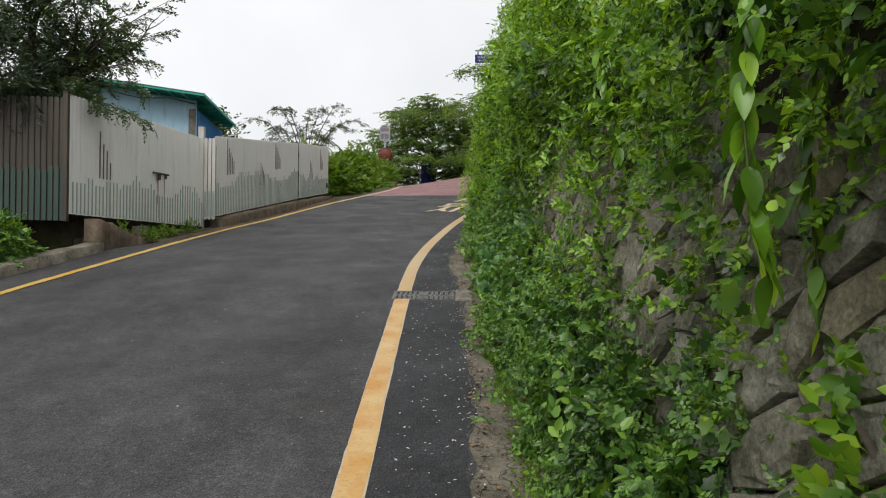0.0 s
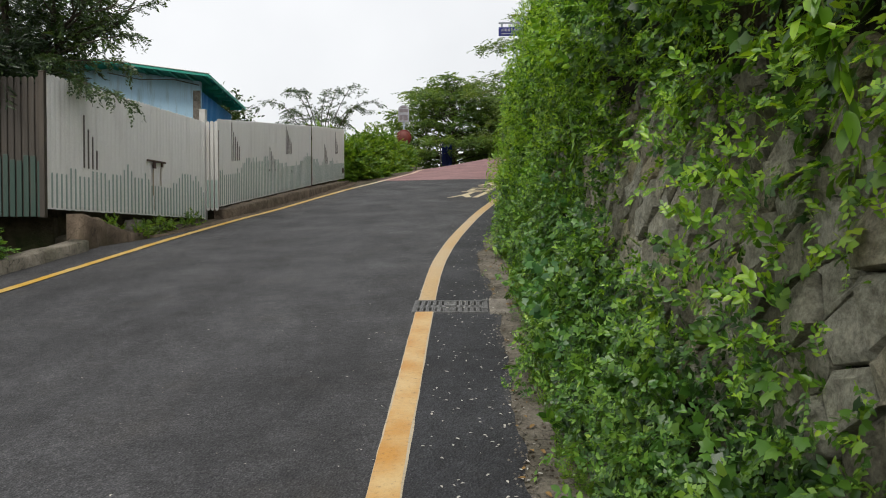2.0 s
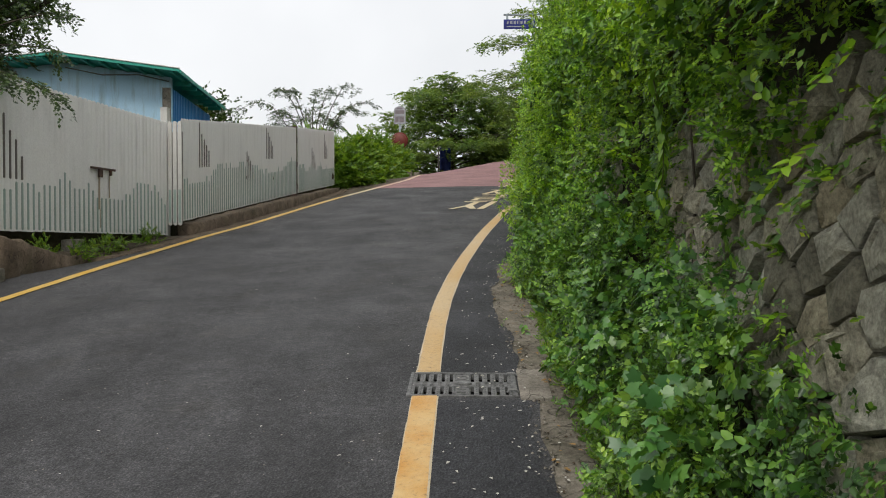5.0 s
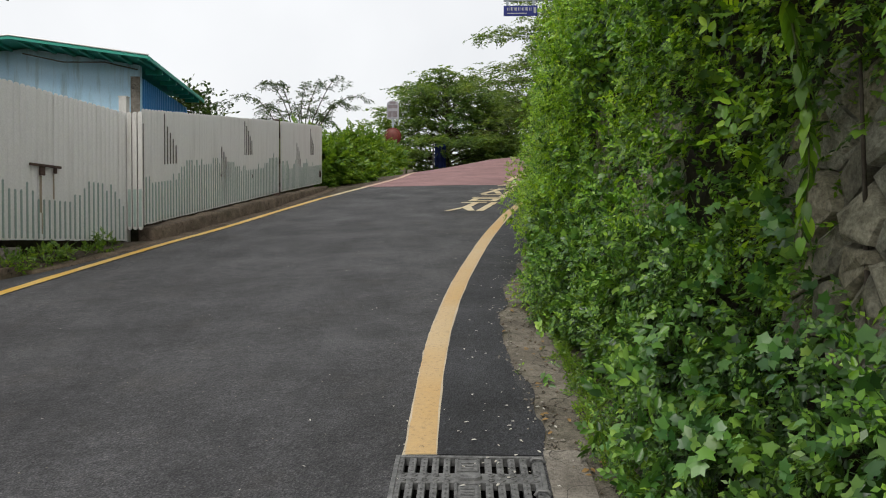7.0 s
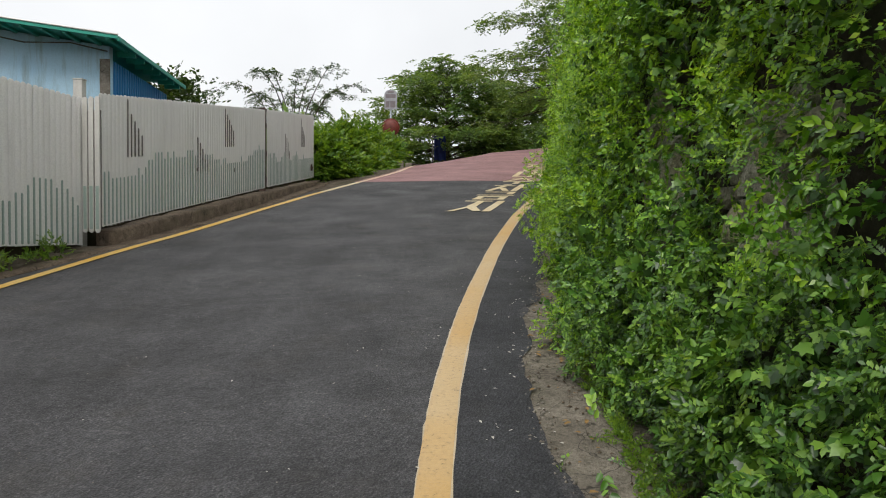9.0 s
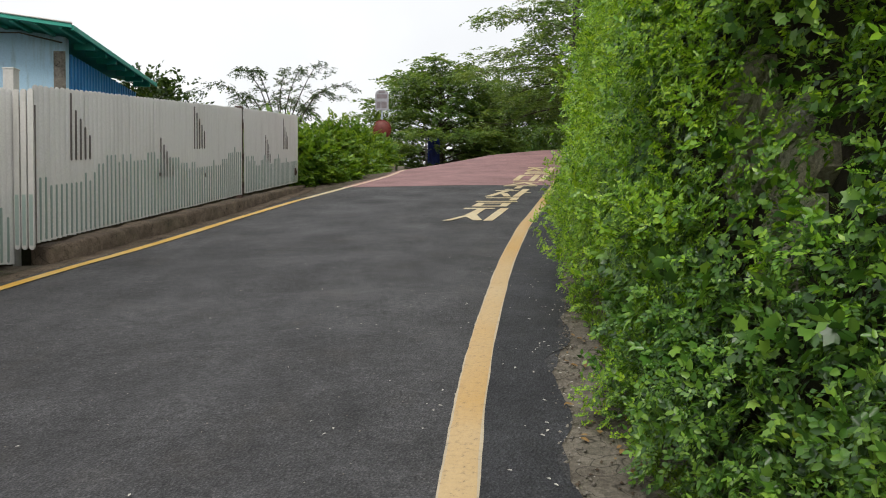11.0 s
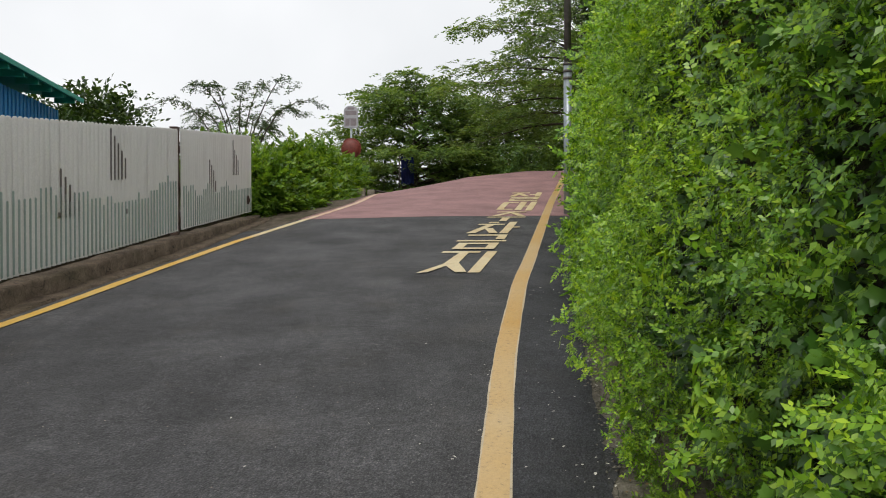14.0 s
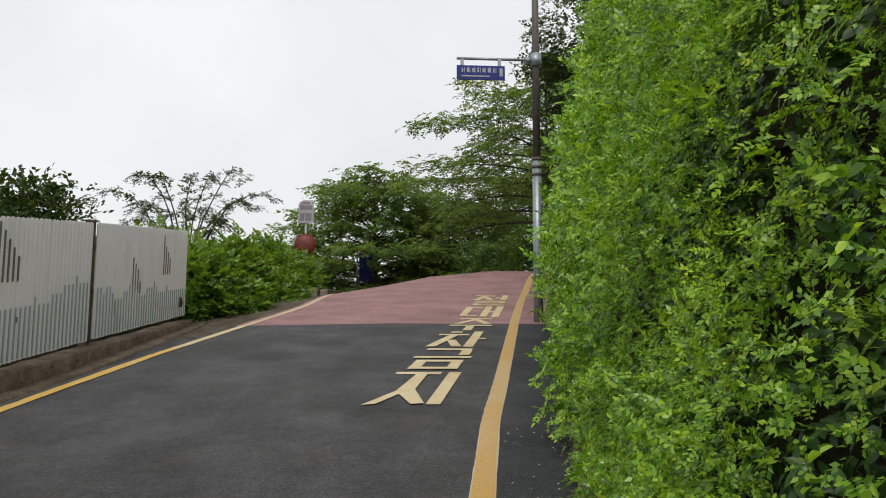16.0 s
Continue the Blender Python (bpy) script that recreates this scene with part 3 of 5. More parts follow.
def slat_panel(name, a, b, z0, z1, h0, h1, material, label, pitch=0.10, skyline=None, groups=(), rails=True, category="fence panel", gap=1.0):
    """Upright slats from plan point a to b; z0, z1: bottoms at the ends; h0, h1: heights."""
    a, b = Vector((*a, 0)), Vector((*b, 0))
    d = b - a
    L = d.length
    n = max(1, round(L / pitch))
    yaw = math.degrees(math.atan2(d.y, d.x))
    base = pose(a.x, a.y, z0, 0, 0, yaw)
    top = tagged(empty(name, base), label, category)
    mesh = slat_mesh("slat", pitch * gap, (h0 + h1) / 2)
    mesh.materials.append(material)
    rng = random.Random(int(L * 1000))
    for i in range(n):
        f = (i + 0.5) / n
        ob = new("slat", mesh)
        ob.parent = top
        ob.matrix_local = pose(f * L, rng.uniform(-0.002, 0.002), f * (z1 - z0) + rng.uniform(-0.004, 0.004), 0, rng.uniform(-0.15, 0.15), 0) @ Matrix.Diagonal((1, 1, (h0 + (h1 - h0) * f) / ((h0 + h1) / 2), 1))
    if rails:
        for fz in (0.12, 0.86):
            bm = bmesh.new()
            vs = box(bm, (0, 0.014, -0.02), (L, 0.05, 0.02), 0.004)
            for v in bm.verts:
                f = v.co.x / L
                v.co.z += f * (z1 - z0) + fz * (h0 + (h1 - h0) * f)
            part("rail", bm, RUST, top)
    def stripe(u, bottom, height, mat):
        key = (round(height, 1) or 0.1, mat.name)
        if key not in STRIPES:
            STRIPES[key] = stripe_mesh(key[0])
            STRIPES[key].materials.append(mat)
        ob = new("stripe", STRIPES[key])
        ob.parent = top
        ob.matrix_local = pose(u, -0.004, u / L * (z1 - z0) + bottom)
    if skyline:
        for i in range(1, n):
            f = i / n
            hh = (h0 + (h1 - h0) * f) * skyline(f, i)
            if hh > 0.05:
                stripe(f * L, 0.02, hh, STRIPE)
        for f0, f1, lo, hi, cnt in groups:
            i0 = round(f0 * n)
            for j in range(cnt):
                f = (i0 + j) / n
                hgt = h0 + (h1 - h0) * f
                stripe(f * L, lo * hgt, (hi - lo) * hgt * (1 - 0.8 * j / cnt), DARKSTRIPE)
    return top


def step_sky(seed, lo, hi):
    rng = random.Random(seed)
    vals = [rng.uniform(lo, hi)]
    for i in range(200):
        vals.append(min(hi, max(lo, vals[-1] + rng.choice((-0.05, -0.03, 0.03, 0.05, 0.0)))))
    return lambda f, i: vals[i % 200]


A0, A1 = (-6.12, 11.86), (-5.47, 16.32)
B0, B1 = (-5.20, 16.25), (-4.73, 22.6)
C0, C1 = (-4.72, 22.72), (-4.48, 26.5)
fA = lambda y: (y - 11.86) / 4.46
panel_a = slat_panel("metal_gate", A0, A1, 2.16, 2.11, 1.90, 1.92, WHITE, "white steel slat gate with painted grey-green skyline stripes", 0.1, step_sky(3, 0.24, 0.40), [(fA(12.62), 0, 0.34, 0.74, 4)], category="gate")
panel_s = tagged(empty("steel_fence", pose(A1[0] + 0.01, A1[1] - 0.01, 2.26, 0, 0, -15.5)), "narrow white infill panel of three round-ended steel slats", "fence panel")
for i in range(3):
    bm = bmesh.new()
    cx, wd = 0.05 + 0.098 * i, 0.038
    out = [(cx + wd * math.cos(a), 0.05 + wd * math.sin(a)) for a in (math.pi * (1 + k / 8) for k in range(9))] + [(cx + wd * math.cos(a), 1.74 + wd * math.sin(a)) for a in (math.pi * k / 8 for k in range(9))]
    f0 = [bm.verts.new((x, -0.012, z)) for x, z in out]
    f1 = [bm.verts.new((x, 0.006, z)) for x, z in out]
    bm.faces.new(f0[::-1])
    bm.faces.new(f1)
    for k in range(len(out)):
        bm.faces.new((f0[k], f0[(k + 1) % len(out)], f1[(k + 1) % len(out)], f1[k]))
    bmesh.ops.recalc_face_normals(bm, faces=bm.faces[:])
    slat = part("slat", bm, OLDWHITE, panel_s)
    bm = bmesh.new()
    box(bm, (cx - 0.024, -0.0155, 0.06), (cx + 0.024, -0.0125, 0.62), 0.001)
    part("stripe", bm, STRIPE, slat)
# added dark strip; its colour stands in for shade in the slat gaps
bm = bmesh.new()
box(bm, (0.0, 0.013, 0.08), (0.29, 0.022, 1.6), 0.002)
part("gap_darkener", bm, DARKSTRIPE, panel_s, "dark strip added so the slat gaps look shaded")
fB = lambda y: (y - 16.25) / 6.35
panel_b = slat_panel("steel_fence", B0, B1, 2.34, 3.18, 1.74, 1.66, WHITE, "long white steel slat panel with painted skyline stripes on a kerb", 0.1, step_sky(8, 0.34, 0.52),
                     [(fB(16.98), 0, 0.51, 0.95, 5), (fB(19.25), 0, 0.31, 0.67, 5), (fB(20.4), 0, 0.55, 0.97, 5)])
fC = lambda y: (y - 22.72) / 3.78
panel_c = slat_panel("steel_fence", C0, C1, 3.20, 3.66, 1.66, 1.62, WHITE, "short white steel slat panel with painted skyline stripes and a latch", 0.1, step_sky(5, 0.30, 0.48),
                     [(fC(24.0), 0, 0.33, 0.70, 4), (fC(25.3), 0, 0.50, 0.90, 4)])
panel_d = slat_panel("slat_fence", (-12.5, 10.98), (-6.16, 11.82), 2.05, 2.05, 1.92, 1.95, BROWN, "dark brown weathered slat fence with green lower half", 0.092, None, category="fence", gap=0.80)
# added board that stands in for the darkness between the brown slats
bm = bmesh.new()
box(bm, (0, 0.02, 0.05), (6.4, 0.03, 1.84), 0)
part("gap_board", bm, BROWN, panel_d, "board added to keep the gaps between slats dark")
for i in range(70):
    bm = bmesh.new()
    u = (i + 0.5) * 6.417 / 70
    box(bm, (u - 0.034, -0.024, 0.0), (u + 0.034, -0.002, 0.82 + 0.05 * math.sin(i * 1.7)), 0.006)
    part("green_slat", bm, GREENSLAT, panel_d)

bm = bmesh.new()
box(bm, (2.42, -0.055, 0.90), (2.98, -0.022, 0.932), 0.006)
box(bm, (2.60, -0.05, 0.79), (2.68, -0.02, 0.90), 0.006)
box(bm, (2.86, -0.05, 0.83), (2.90, -0.02, 0.91), 0.004)
part("latch", bm, RUST, panel_a, "rusty sliding bolt")
for u, z0, z1, w in ((2.64, 0.32, 0.79, 0.022), (2.88, 0.50, 0.83, 0.014), (2.66, 0.05, 0.32, 0.009)):
    bm = bmesh.new()
    box(bm, (u - w, -0.0125, z0), (u + w, -0.0105, z1), 0.0008)
    part("rust_streak", bm, STAIN, panel_a)
for u, z0, w, h in ((2.95, 0.95, 0.03, 0.05), (4.6, 1.05, 0.022, 0.07)):
    bm = bmesh.new()
    box(bm, (u - w, -0.0125, z0), (u + w, -0.0105, z0 + h), 0.0008)
    part("scuff", bm, DARKSTRIPE, panel_b)
bm = bmesh.new()
box(bm, (3.42, -0.05, 0.60), (3.50, -0.02, 0.78), 0.01)
box(bm, (3.44, -0.07, 0.64), (3.475, -0.05, 0.72), 0.008)
part("latch", bm, RUST, panel_c, "black padlock and hasp")


def post(name, x, y, z0, z1, w, material, label, hinges=()):
    p = tagged(empty(name, pose(x, y, z0)), label, "post")
    bm = bmesh.new()
    box(bm, (-w / 2, -w / 2, 0), (w / 2, w / 2, z1 - z0), 0.008)
    part("shaft", bm, material, p)
    bm = bmesh.new()
    box(bm, (-w / 2 - 0.006, -w / 2 - 0.006, z1 - z0), (w / 2 + 0.006, w / 2 + 0.006, z1 - z0 + 0.02), 0.006)
    part("cap", bm, material, p)
    for h in hinges:
        bm = bmesh.new()
        tube(bm, [(w / 2 + 0.012, 0, h), (w / 2 + 0.012, 0, h + 0.12)], 0.016, 8)
        part("hinge", bm, RUST, p)
    return p


post("fence_post", -4.80, 22.66, 3.0, 4.86, 0.12, RUST, "rusty steel hinge post between white panels", (0.3, 0.85, 1.45))
post("fence_post", -5.56, 16.45, 2.0, 4.28, 0.12, OLDWHITE, "weathered concrete gate post behind the white gate")
post("fence_post", -6.72, 13.9, 2.0, 4.35, 0.16, CONCRETE, "grey concrete post behind the white gate")
post("fence_post", -6.145, 11.82, 2.04, 4.06, 0.075, BROWN, "dark corner post of the fence")


# ---------------------------------------------------------------- kerbs and bases
def swept(name, xin, xout, y0, y1, ztop, material, label, drop=0.5, step=0.3, rough=0.008, category="kerb"):
    """A solid run along y between xin(y) and xout(y), with top ztop(y) and rounded, uneven shoulder."""
    ys = np.arange(y0, y1 + 1e-6, step)
    rng = np.random.default_rng(int(y0 * 31 + y1 * 7) % 1000)
    rows = []
    for y in ys:
        a, b, zt = float(xin(y)), float(xout(y)), float(ztop(y))
        zb = float(gz(b, y)) - drop
        j = rng.normal(0, rough, 6)
        rows.append([(a, y, zb), (a, y, zt + j[0]), (b - 0.035, y, zt + j[1]), (b - 0.008 + j[2], y, zt - 0.022), (b + 0.006 + j[3], y, (zt + zb) / 2), (b + 0.02, y, zb)])
    v = np.array(rows).reshape(-1, 3)
    n, m = len(ys), 6
    idx = np.arange(n * m).reshape(n, m)
    q = np.stack([idx[:-1, :-1], idx[1:, :-1], idx[1:, 1:], idx[:-1, 1:]], -1).reshape(-1, 4)
    caps = np.array([idx[0, [0, 1, 2, 3]], idx[0, [0, 3, 4, 5]], idx[-1, [3, 2, 1, 0]], idx[-1, [5, 4, 3, 0]]])
    return tagged(bulk(name, v, np.concatenate([q, caps]), material), label, category, kind="structure")


zb_fence = lambda y: np.interp(y, [16.2, 22.6, 26.7], [2.27, 3.11, 3.59])
swept("kerb_fence", lambda y: fence_line(y) - 0.12, lambda y: fence_line(y) + 0.17, 16.45, 26.75, zb_fence, KERB, "brown stained concrete kerb under the white panels")
swept("kerb_gutter", lambda y: fence_line(y) + 0.17, lambda y: fence_line(y) + 0.42, 13.7, 26.75, lambda y: gz(fence_line(y) + 0.4, y) + 0.03, KERB, "thin brown stained concrete gutter skirt", 0.2)
swept("kerb_low", lambda y: left_line(y) - 0.85, lambda y: left_line(y) - 0.62, -14.0, 12.3, lambda y: gz(-6, y) + 0.17, CONCRETE, "low mossy concrete kerb")
swept("wall_gate_base", lambda y: -6.03 + 0.16 * (y - 12), lambda y: -5.76 + 0.16 * (y - 12), 12.15, 14.5, lambda y: np.interp(y, [12.1, 12.5, 13.3, 14.5], [2.08, 2.03, 1.83, 1.84]), KERB, "broken concrete retaining wall stepping down below the gate", 0.5, 0.12, 0.018, "wall")
swept("bank_gate", lambda y: -6.75 + 0.145 * (y - 12), lambda y: -5.9 + 0.19 * (y - 12), 12.3, 16.3, lambda y: np.interp(y, [12, 12.6, 13.3, 14.5, 16.3], [1.74, 1.78, 1.84, 1.93, 2.07]), DIRT, "loose brown earth under the white gate", 0.5, 0.12, 0.02, "bank")
# added berm: blocks the view under the panels so the gap stays dark
swept("bank_gap_blocker", lambda y: fence_line(y) - 2.2, lambda y: fence_line(y) - 0.28, 12.3, 26.7, lambda y: np.interp(y, [12, 16, 22.6, 26.7], [2.15, 2.36, 3.2, 3.68]), SOIL, "dark earth berm added to keep the gap under the fence dark", 0.5, category="bank")
# dark soil-coloured filler where only a shaded void lies under the fence
bm = bmesh.new()
box(bm, (0, -0.05, -1.2), (6.35, 0.12, 0.0), 0.02)
gap_fill = tagged(part("wall_fence_gap_fill", bm, SOIL), "dark filler added for the shaded gap under the brown fence", "wall", kind="structure")
gap_fill.matrix_world = pose(-12.55, 11.45, 2.05, 0, 0, 7.7)
bm = bmesh.new()
box(bm, (-5.95, 13.83, 1.80), (-5.74, 14.05, 2.05), 0.02)
for v in bm.verts:
    v.co += Vector((noise.noise(v.co * 3), noise.noise(v.co * 3 + Vector((5, 0, 0))), noise.noise(v.co * 4))) * 0.02
tagged(part("concrete_block", bm, PALE), "grey concrete block propping up the white gate", "concrete block")


# ---------------------------------------------------------------- blue shed with green roof
def shed():
    b = tagged(empty("shed", pose(-7.2, 20.75, 0, 0, 0, 7)), "pale blue shed with green metal roof behind the fence", "shed")
    bm = bmesh.new()
    out = [(-6.4, 1.0), (0, 1.0), (0, 5.74), (-2.25, 6.03), (-6.4, 5.5)]
    fr = [bm.verts.new((u, 0.0, z)) for u, z in out]
    bk = [bm.verts.new((u, 0.18, z)) for u, z in out]
    bm.faces.new(fr)
    bm.faces.new(bk[::-1])
    for k in range(5):
        bm.faces.new((fr[k], fr[(k + 1) % 5], bk[(k + 1) % 5], bk[k]))
    part("front_wall", bm, BLUEWALL, b, "pale blue peeling rendered wall")
    bm = bmesh.new()
    box(bm, (-0.18, -0.012, 1.0), (0.012, 0.0, 5.5), 0.004)
    part("corner_trim", bm, PALE, b, "grey worn corner strip")
    side = bmesh.new()
    n = 25
    box(side, (-0.1, 0.2, 1.0), (0.0, 0.2 + n * 0.15, 5.5))
    part("side_wall", side, BLUESHEET, b, "bright blue ribbed steel wall")
    for i in range(n):
        bm = bmesh.new()
        box(bm, (0.0, 0.24 + i * 0.15, 1.0), (0.025, 0.30 + i * 0.15, 5.5), 0.006)
        part("rib", bm, BLUESHEET, b)
    ridge_u, eave_z, ridge_z = -2.25, 5.74, 6.07
    for i in range(7):
        bm = bmesh.new()
        vs = box(bm, (0.026, 0.3 + i * 0.6, 5.66), (0.27, 0.35 + i * 0.6, 5.72), 0.004)
        part("rafter", bm, ROOFGREEN, b)
    for sgn, u0, u1 in ((1, ridge_u, 0.40), (-1, -6.5, ridge_u)):
        bm = bmesh.new()
        v0, v1, nn = -0.75, 4.1, 32
        za, zb = (ridge_z, eave_z) if sgn > 0 else (ridge_z - 0.55, ridge_z)
        rows = []
        for i in range(nn * 2 + 1):
            v = v0 + (v1 - v0) * i / (nn * 2)
            hh = 0.022 * (i % 2)
            rows.append((bm.verts.new((u0, v, za + hh)), bm.verts.new((u1, v, zb + hh)), bm.verts.new((u1, v, zb + hh - 0.012)), bm.verts.new((u0, v, za + hh - 0.012))))
        for p, q in zip(rows, rows[1:]):
            for k in range(4):
                bm.faces.new((p[k], p[(k + 1) % 4], q[(k + 1) % 4], q[k]))
        roof = part("roof", bm, ROOFGREEN, b, "green corrugated metal roof")
        bm = bmesh.new()
        vs = []
        for u, z in ((u0, za), (u1, zb)):
            vs.append([bm.verts.new((u, -0.78, z + 0.03)), bm.verts.new((u, -0.752, z + 0.03)), bm.verts.new((u, -0.752, z - 0.035)), bm.verts.new((u, -0.78, z - 0.035))])
        for k in range(4):
            bm.faces.new((vs[0][k], vs[0][(k + 1) % 4], vs[1][(k + 1) % 4], vs[1][k]))
        bm.faces.new(vs[0]); bm.faces.new(vs[1])
        part("fascia", bm, ROOFGREEN, roof)
        for j in range(7):
            bm = bmesh.new()
            f = (j + 0.5) / 7
            u, z = u0 + (u1 - u0) * f, za + (zb - za) * f
            box(bm, (u - 0.03, -0.73, z - 0.07), (u + 0.03, 0.0 if sgn < 0 or j < 6 else 4.05, z - 0.016), 0.004)
            part("purlin", bm, ROOFGREEN, roof)
    bm = bmesh.new()
    box(bm, (0.385, -0.76, eave_z - 0.07), (0.425, 4.1, eave_z + 0.015), 0.008)
    part("gutter", bm, ROOFGREEN, b, "green eaves gutter")
    bm = bmesh.new()
    tube(bm, [(-6.5, -0.785, ridge_z - 0.51), (ridge_u, -0.785, ridge_z + 0.04), (0.41, -0.785, eave_z + 0.04)], 0.016, 6)
    part("drip_edge", bm, WHITE, b, "pale drip edge")
    bm = bmesh.new()
    tube(bm, [(-2.2, -0.3, 5.86), (-1.4, -0.32, 5.70), (-0.6, -0.3, 5.72), (0.0, -0.1, 5.62)], 0.014, 5)
    part("cable", bm, POLEDARK, b, "dark cable under the eaves")
    for j in range(7):
        bm = bmesh.new()
        box(bm, (0.03, 0.3 + j * 0.56, eave_z - 0.14), (0.38, 0.35 + j * 0.56, eave_z - 0.02), 0.004)
        part("rafter_end", bm, ROOFGREEN, b)
    bm = bmesh.new()
    box(bm, (-7.0, 3.8, 1.0), (-0.1, 3.94, 5.5))
    part("back_wall", bm, BLUEWALL, b)


shed()


# ---------------------------------------------------------------- foliage kit
def leaf(length, width, fold=0.25, droop=0.15):
    """Six points of a folded leaf along +x, as two quads."""
    v = [(0, 0, 0), (0.26, 0.46, fold * 0.5), (0.68, 0.40, fold * 0.34 - droop * 0.5), (1, 0, -droop), (0.68, -0.40, fold * 0.34 - droop * 0.5), (0.26, -0.46, fold * 0.5)]
    return np.array([(x * length, y * width, z * width) for x, y, z in v]), np.array([(0, 3, 2, 1), (0, 5, 4, 3)])


def leaflet(length, width):
    """A small leaf as one folded quad."""
    return np.array([(0, 0, 0), (0.42 * length, 0.5 * width, 0.12 * width), (length, 0, -0.1 * width), (0.42 * length, -0.5 * width, 0.12 * width)]), np.array([(0, 3, 2, 1)])


def lobed(length, width):
    """A five-lobed leaf as five quads round its base."""
    tips = [(-0.12, 0.50), (0.52, 0.56), (1.0, 0.0), (0.52, -0.56), (-0.12, -0.50)]
    dips = [(-0.14, 0.17), (0.21, 0.40), (0.57, 0.30), (0.57, -0.30), (0.21, -0.40), (-0.14, -0.17)]
    v = [(0, 0, 0)]
    f = []
    for k in range(5):
        a, t, b = dips[k], tips[k], dips[k + 1]
        n = len(v)
        for (x, y), z in ((a, 0.05), (t, -0.08), (b, 0.05)):
            v.append((x * length, y * width, z * width))
        f.append((0, n + 2, n + 1, n))
    return np.array(v), np.array(f)


def turn_z(v, a):
    c, s_ = math.cos(a), math.sin(a)
    return v @ np.array([[c, s_, 0], [-s_, c, 0], [0, 0, 1]])


def tilt_x(v, a):
    c, s_ = math.cos(a), math.sin(a)
    return v @ np.array([[1, 0, 0], [0, c, s_], [0, -s_, c]])


def join(bits):
    vs, fs, n = [], [], 0
    for v, f in bits:
        vs.append(v)
        fs.append(f + n)
        n += len(v)
    return np.concatenate(vs), np.concatenate(fs)


def stalk(points, r):
    """A thin stem as one narrow quad."""
    a, b = np.array(points[0], dtype=float), np.array(points[-1], dtype=float)
    return np.array([a + (0, r, 0), a - (0, r, 0), b - (0, r * 0.4, 0), b + (0, r * 0.4, 0)]), np.array([(0, 1, 2, 3)])


def sprig(kind, rng):
    """A sprig of unit length along +x, its upper side +z."""
    bits = []
    bend = rng.uniform(0.1, 0.45)
    at = lambda t: np.array((t, 0.08 * math.sin(t * 3), -bend * t * t))
    bits.append(stalk([at(t) for t in (0, 0.97)], 0.012))
    if kind == "pinnate":
        for i in range(5):
            t = 0.25 + 0.16 * i
            for sd in (1, -1):
                v, f = leaflet(0.32 * rng.uniform(0.8, 1.1), 0.17)
                v = turn_z(tilt_x(v, sd * rng.uniform(-0.3, 0.4)), sd * rng.uniform(0.9, 1.25))
                bits.append((v + at(t), f))
        v, f = leaflet(0.34, 0.18)
        bits.append((v + at(1.0), f))
    elif kind == "broad":
        for i in range(6):
            t = 0.12 + 0.16 * i
            sd = 1 if i % 2 else -1
            v, f = leaf(0.42 * rng.uniform(0.75, 1.1), 0.24, 0.35, 0.35)
            v = turn_z(tilt_x(v, rng.uniform(-0.7, 0.7)), sd * rng.uniform(0.4, 1.2))
            bits.append((v + at(t), f))
        v, f = leaf(0.40, 0.22)
        bits.append((v + at(1.0), f))
    elif kind == "ivy":
        for i in range(5):
            t = 0.1 + 0.2 * i
            sd = 1 if i % 2 else -1
            k = rng.uniform(0.30, 0.50)
            v, f = lobed(k, k * 0.95)
            v = turn_z(tilt_x(v, rng.uniform(-0.6, 0.6)), sd * rng.uniform(0.5, 1.4))
            bits.append((v + at(t) + (0, 0, rng.uniform(-0.04, 0.08)), f))
    elif kind == "spray":
        bits = []
        for i in range(7):
            t = 0.1 + 0.14 * i
            sd = 1 if i % 2 else -1
            v, f = leaflet(0.34 * rng.uniform(0.7, 1.2), 0.19)
            v = turn_z(tilt_x(v, rng.uniform(-0.9, 0.9)), sd * rng.uniform(0.3, 1.3))
            bits.append((v + at(t) + (0, 0, rng.uniform(-0.05, 0.05)), f))
    elif kind == "needle":
        for i in range(16):
            t = rng.uniform(0.1, 1.0)
            v, f = leaf(0.34, 0.05, 0.1, 0.1)
            v = turn_z(tilt_x(v, rng.uniform(-3, 3)), rng.uniform(-1.1, 1.1))
            v = v @ np.array([[0.9, 0, rng.uniform(-0.4, 0.4)], [0, 1, 0], [0, 0, 1]])
            bits.append((v + at(t), f))
    elif kind == "twig":
        for i in range(9):
            t = 0.15 + 0.095 * i
            sd = 1 if i % 2 else -1
            v, f = leaflet(0.28 * rng.uniform(0.7, 1.2), 0.16)
            v = turn_z(tilt_x(v, rng.uniform(-0.9, 0.9)), sd * rng.uniform(0.3, 1.3))
            bits.append((v + at(t) + (0, 0, rng.uniform(-0.05, 0.05)), f))
    return join(bits)


def unit(v):
    return v / np.maximum(np.linalg.norm(v, axis=-1, keepdims=True), 1e-6)


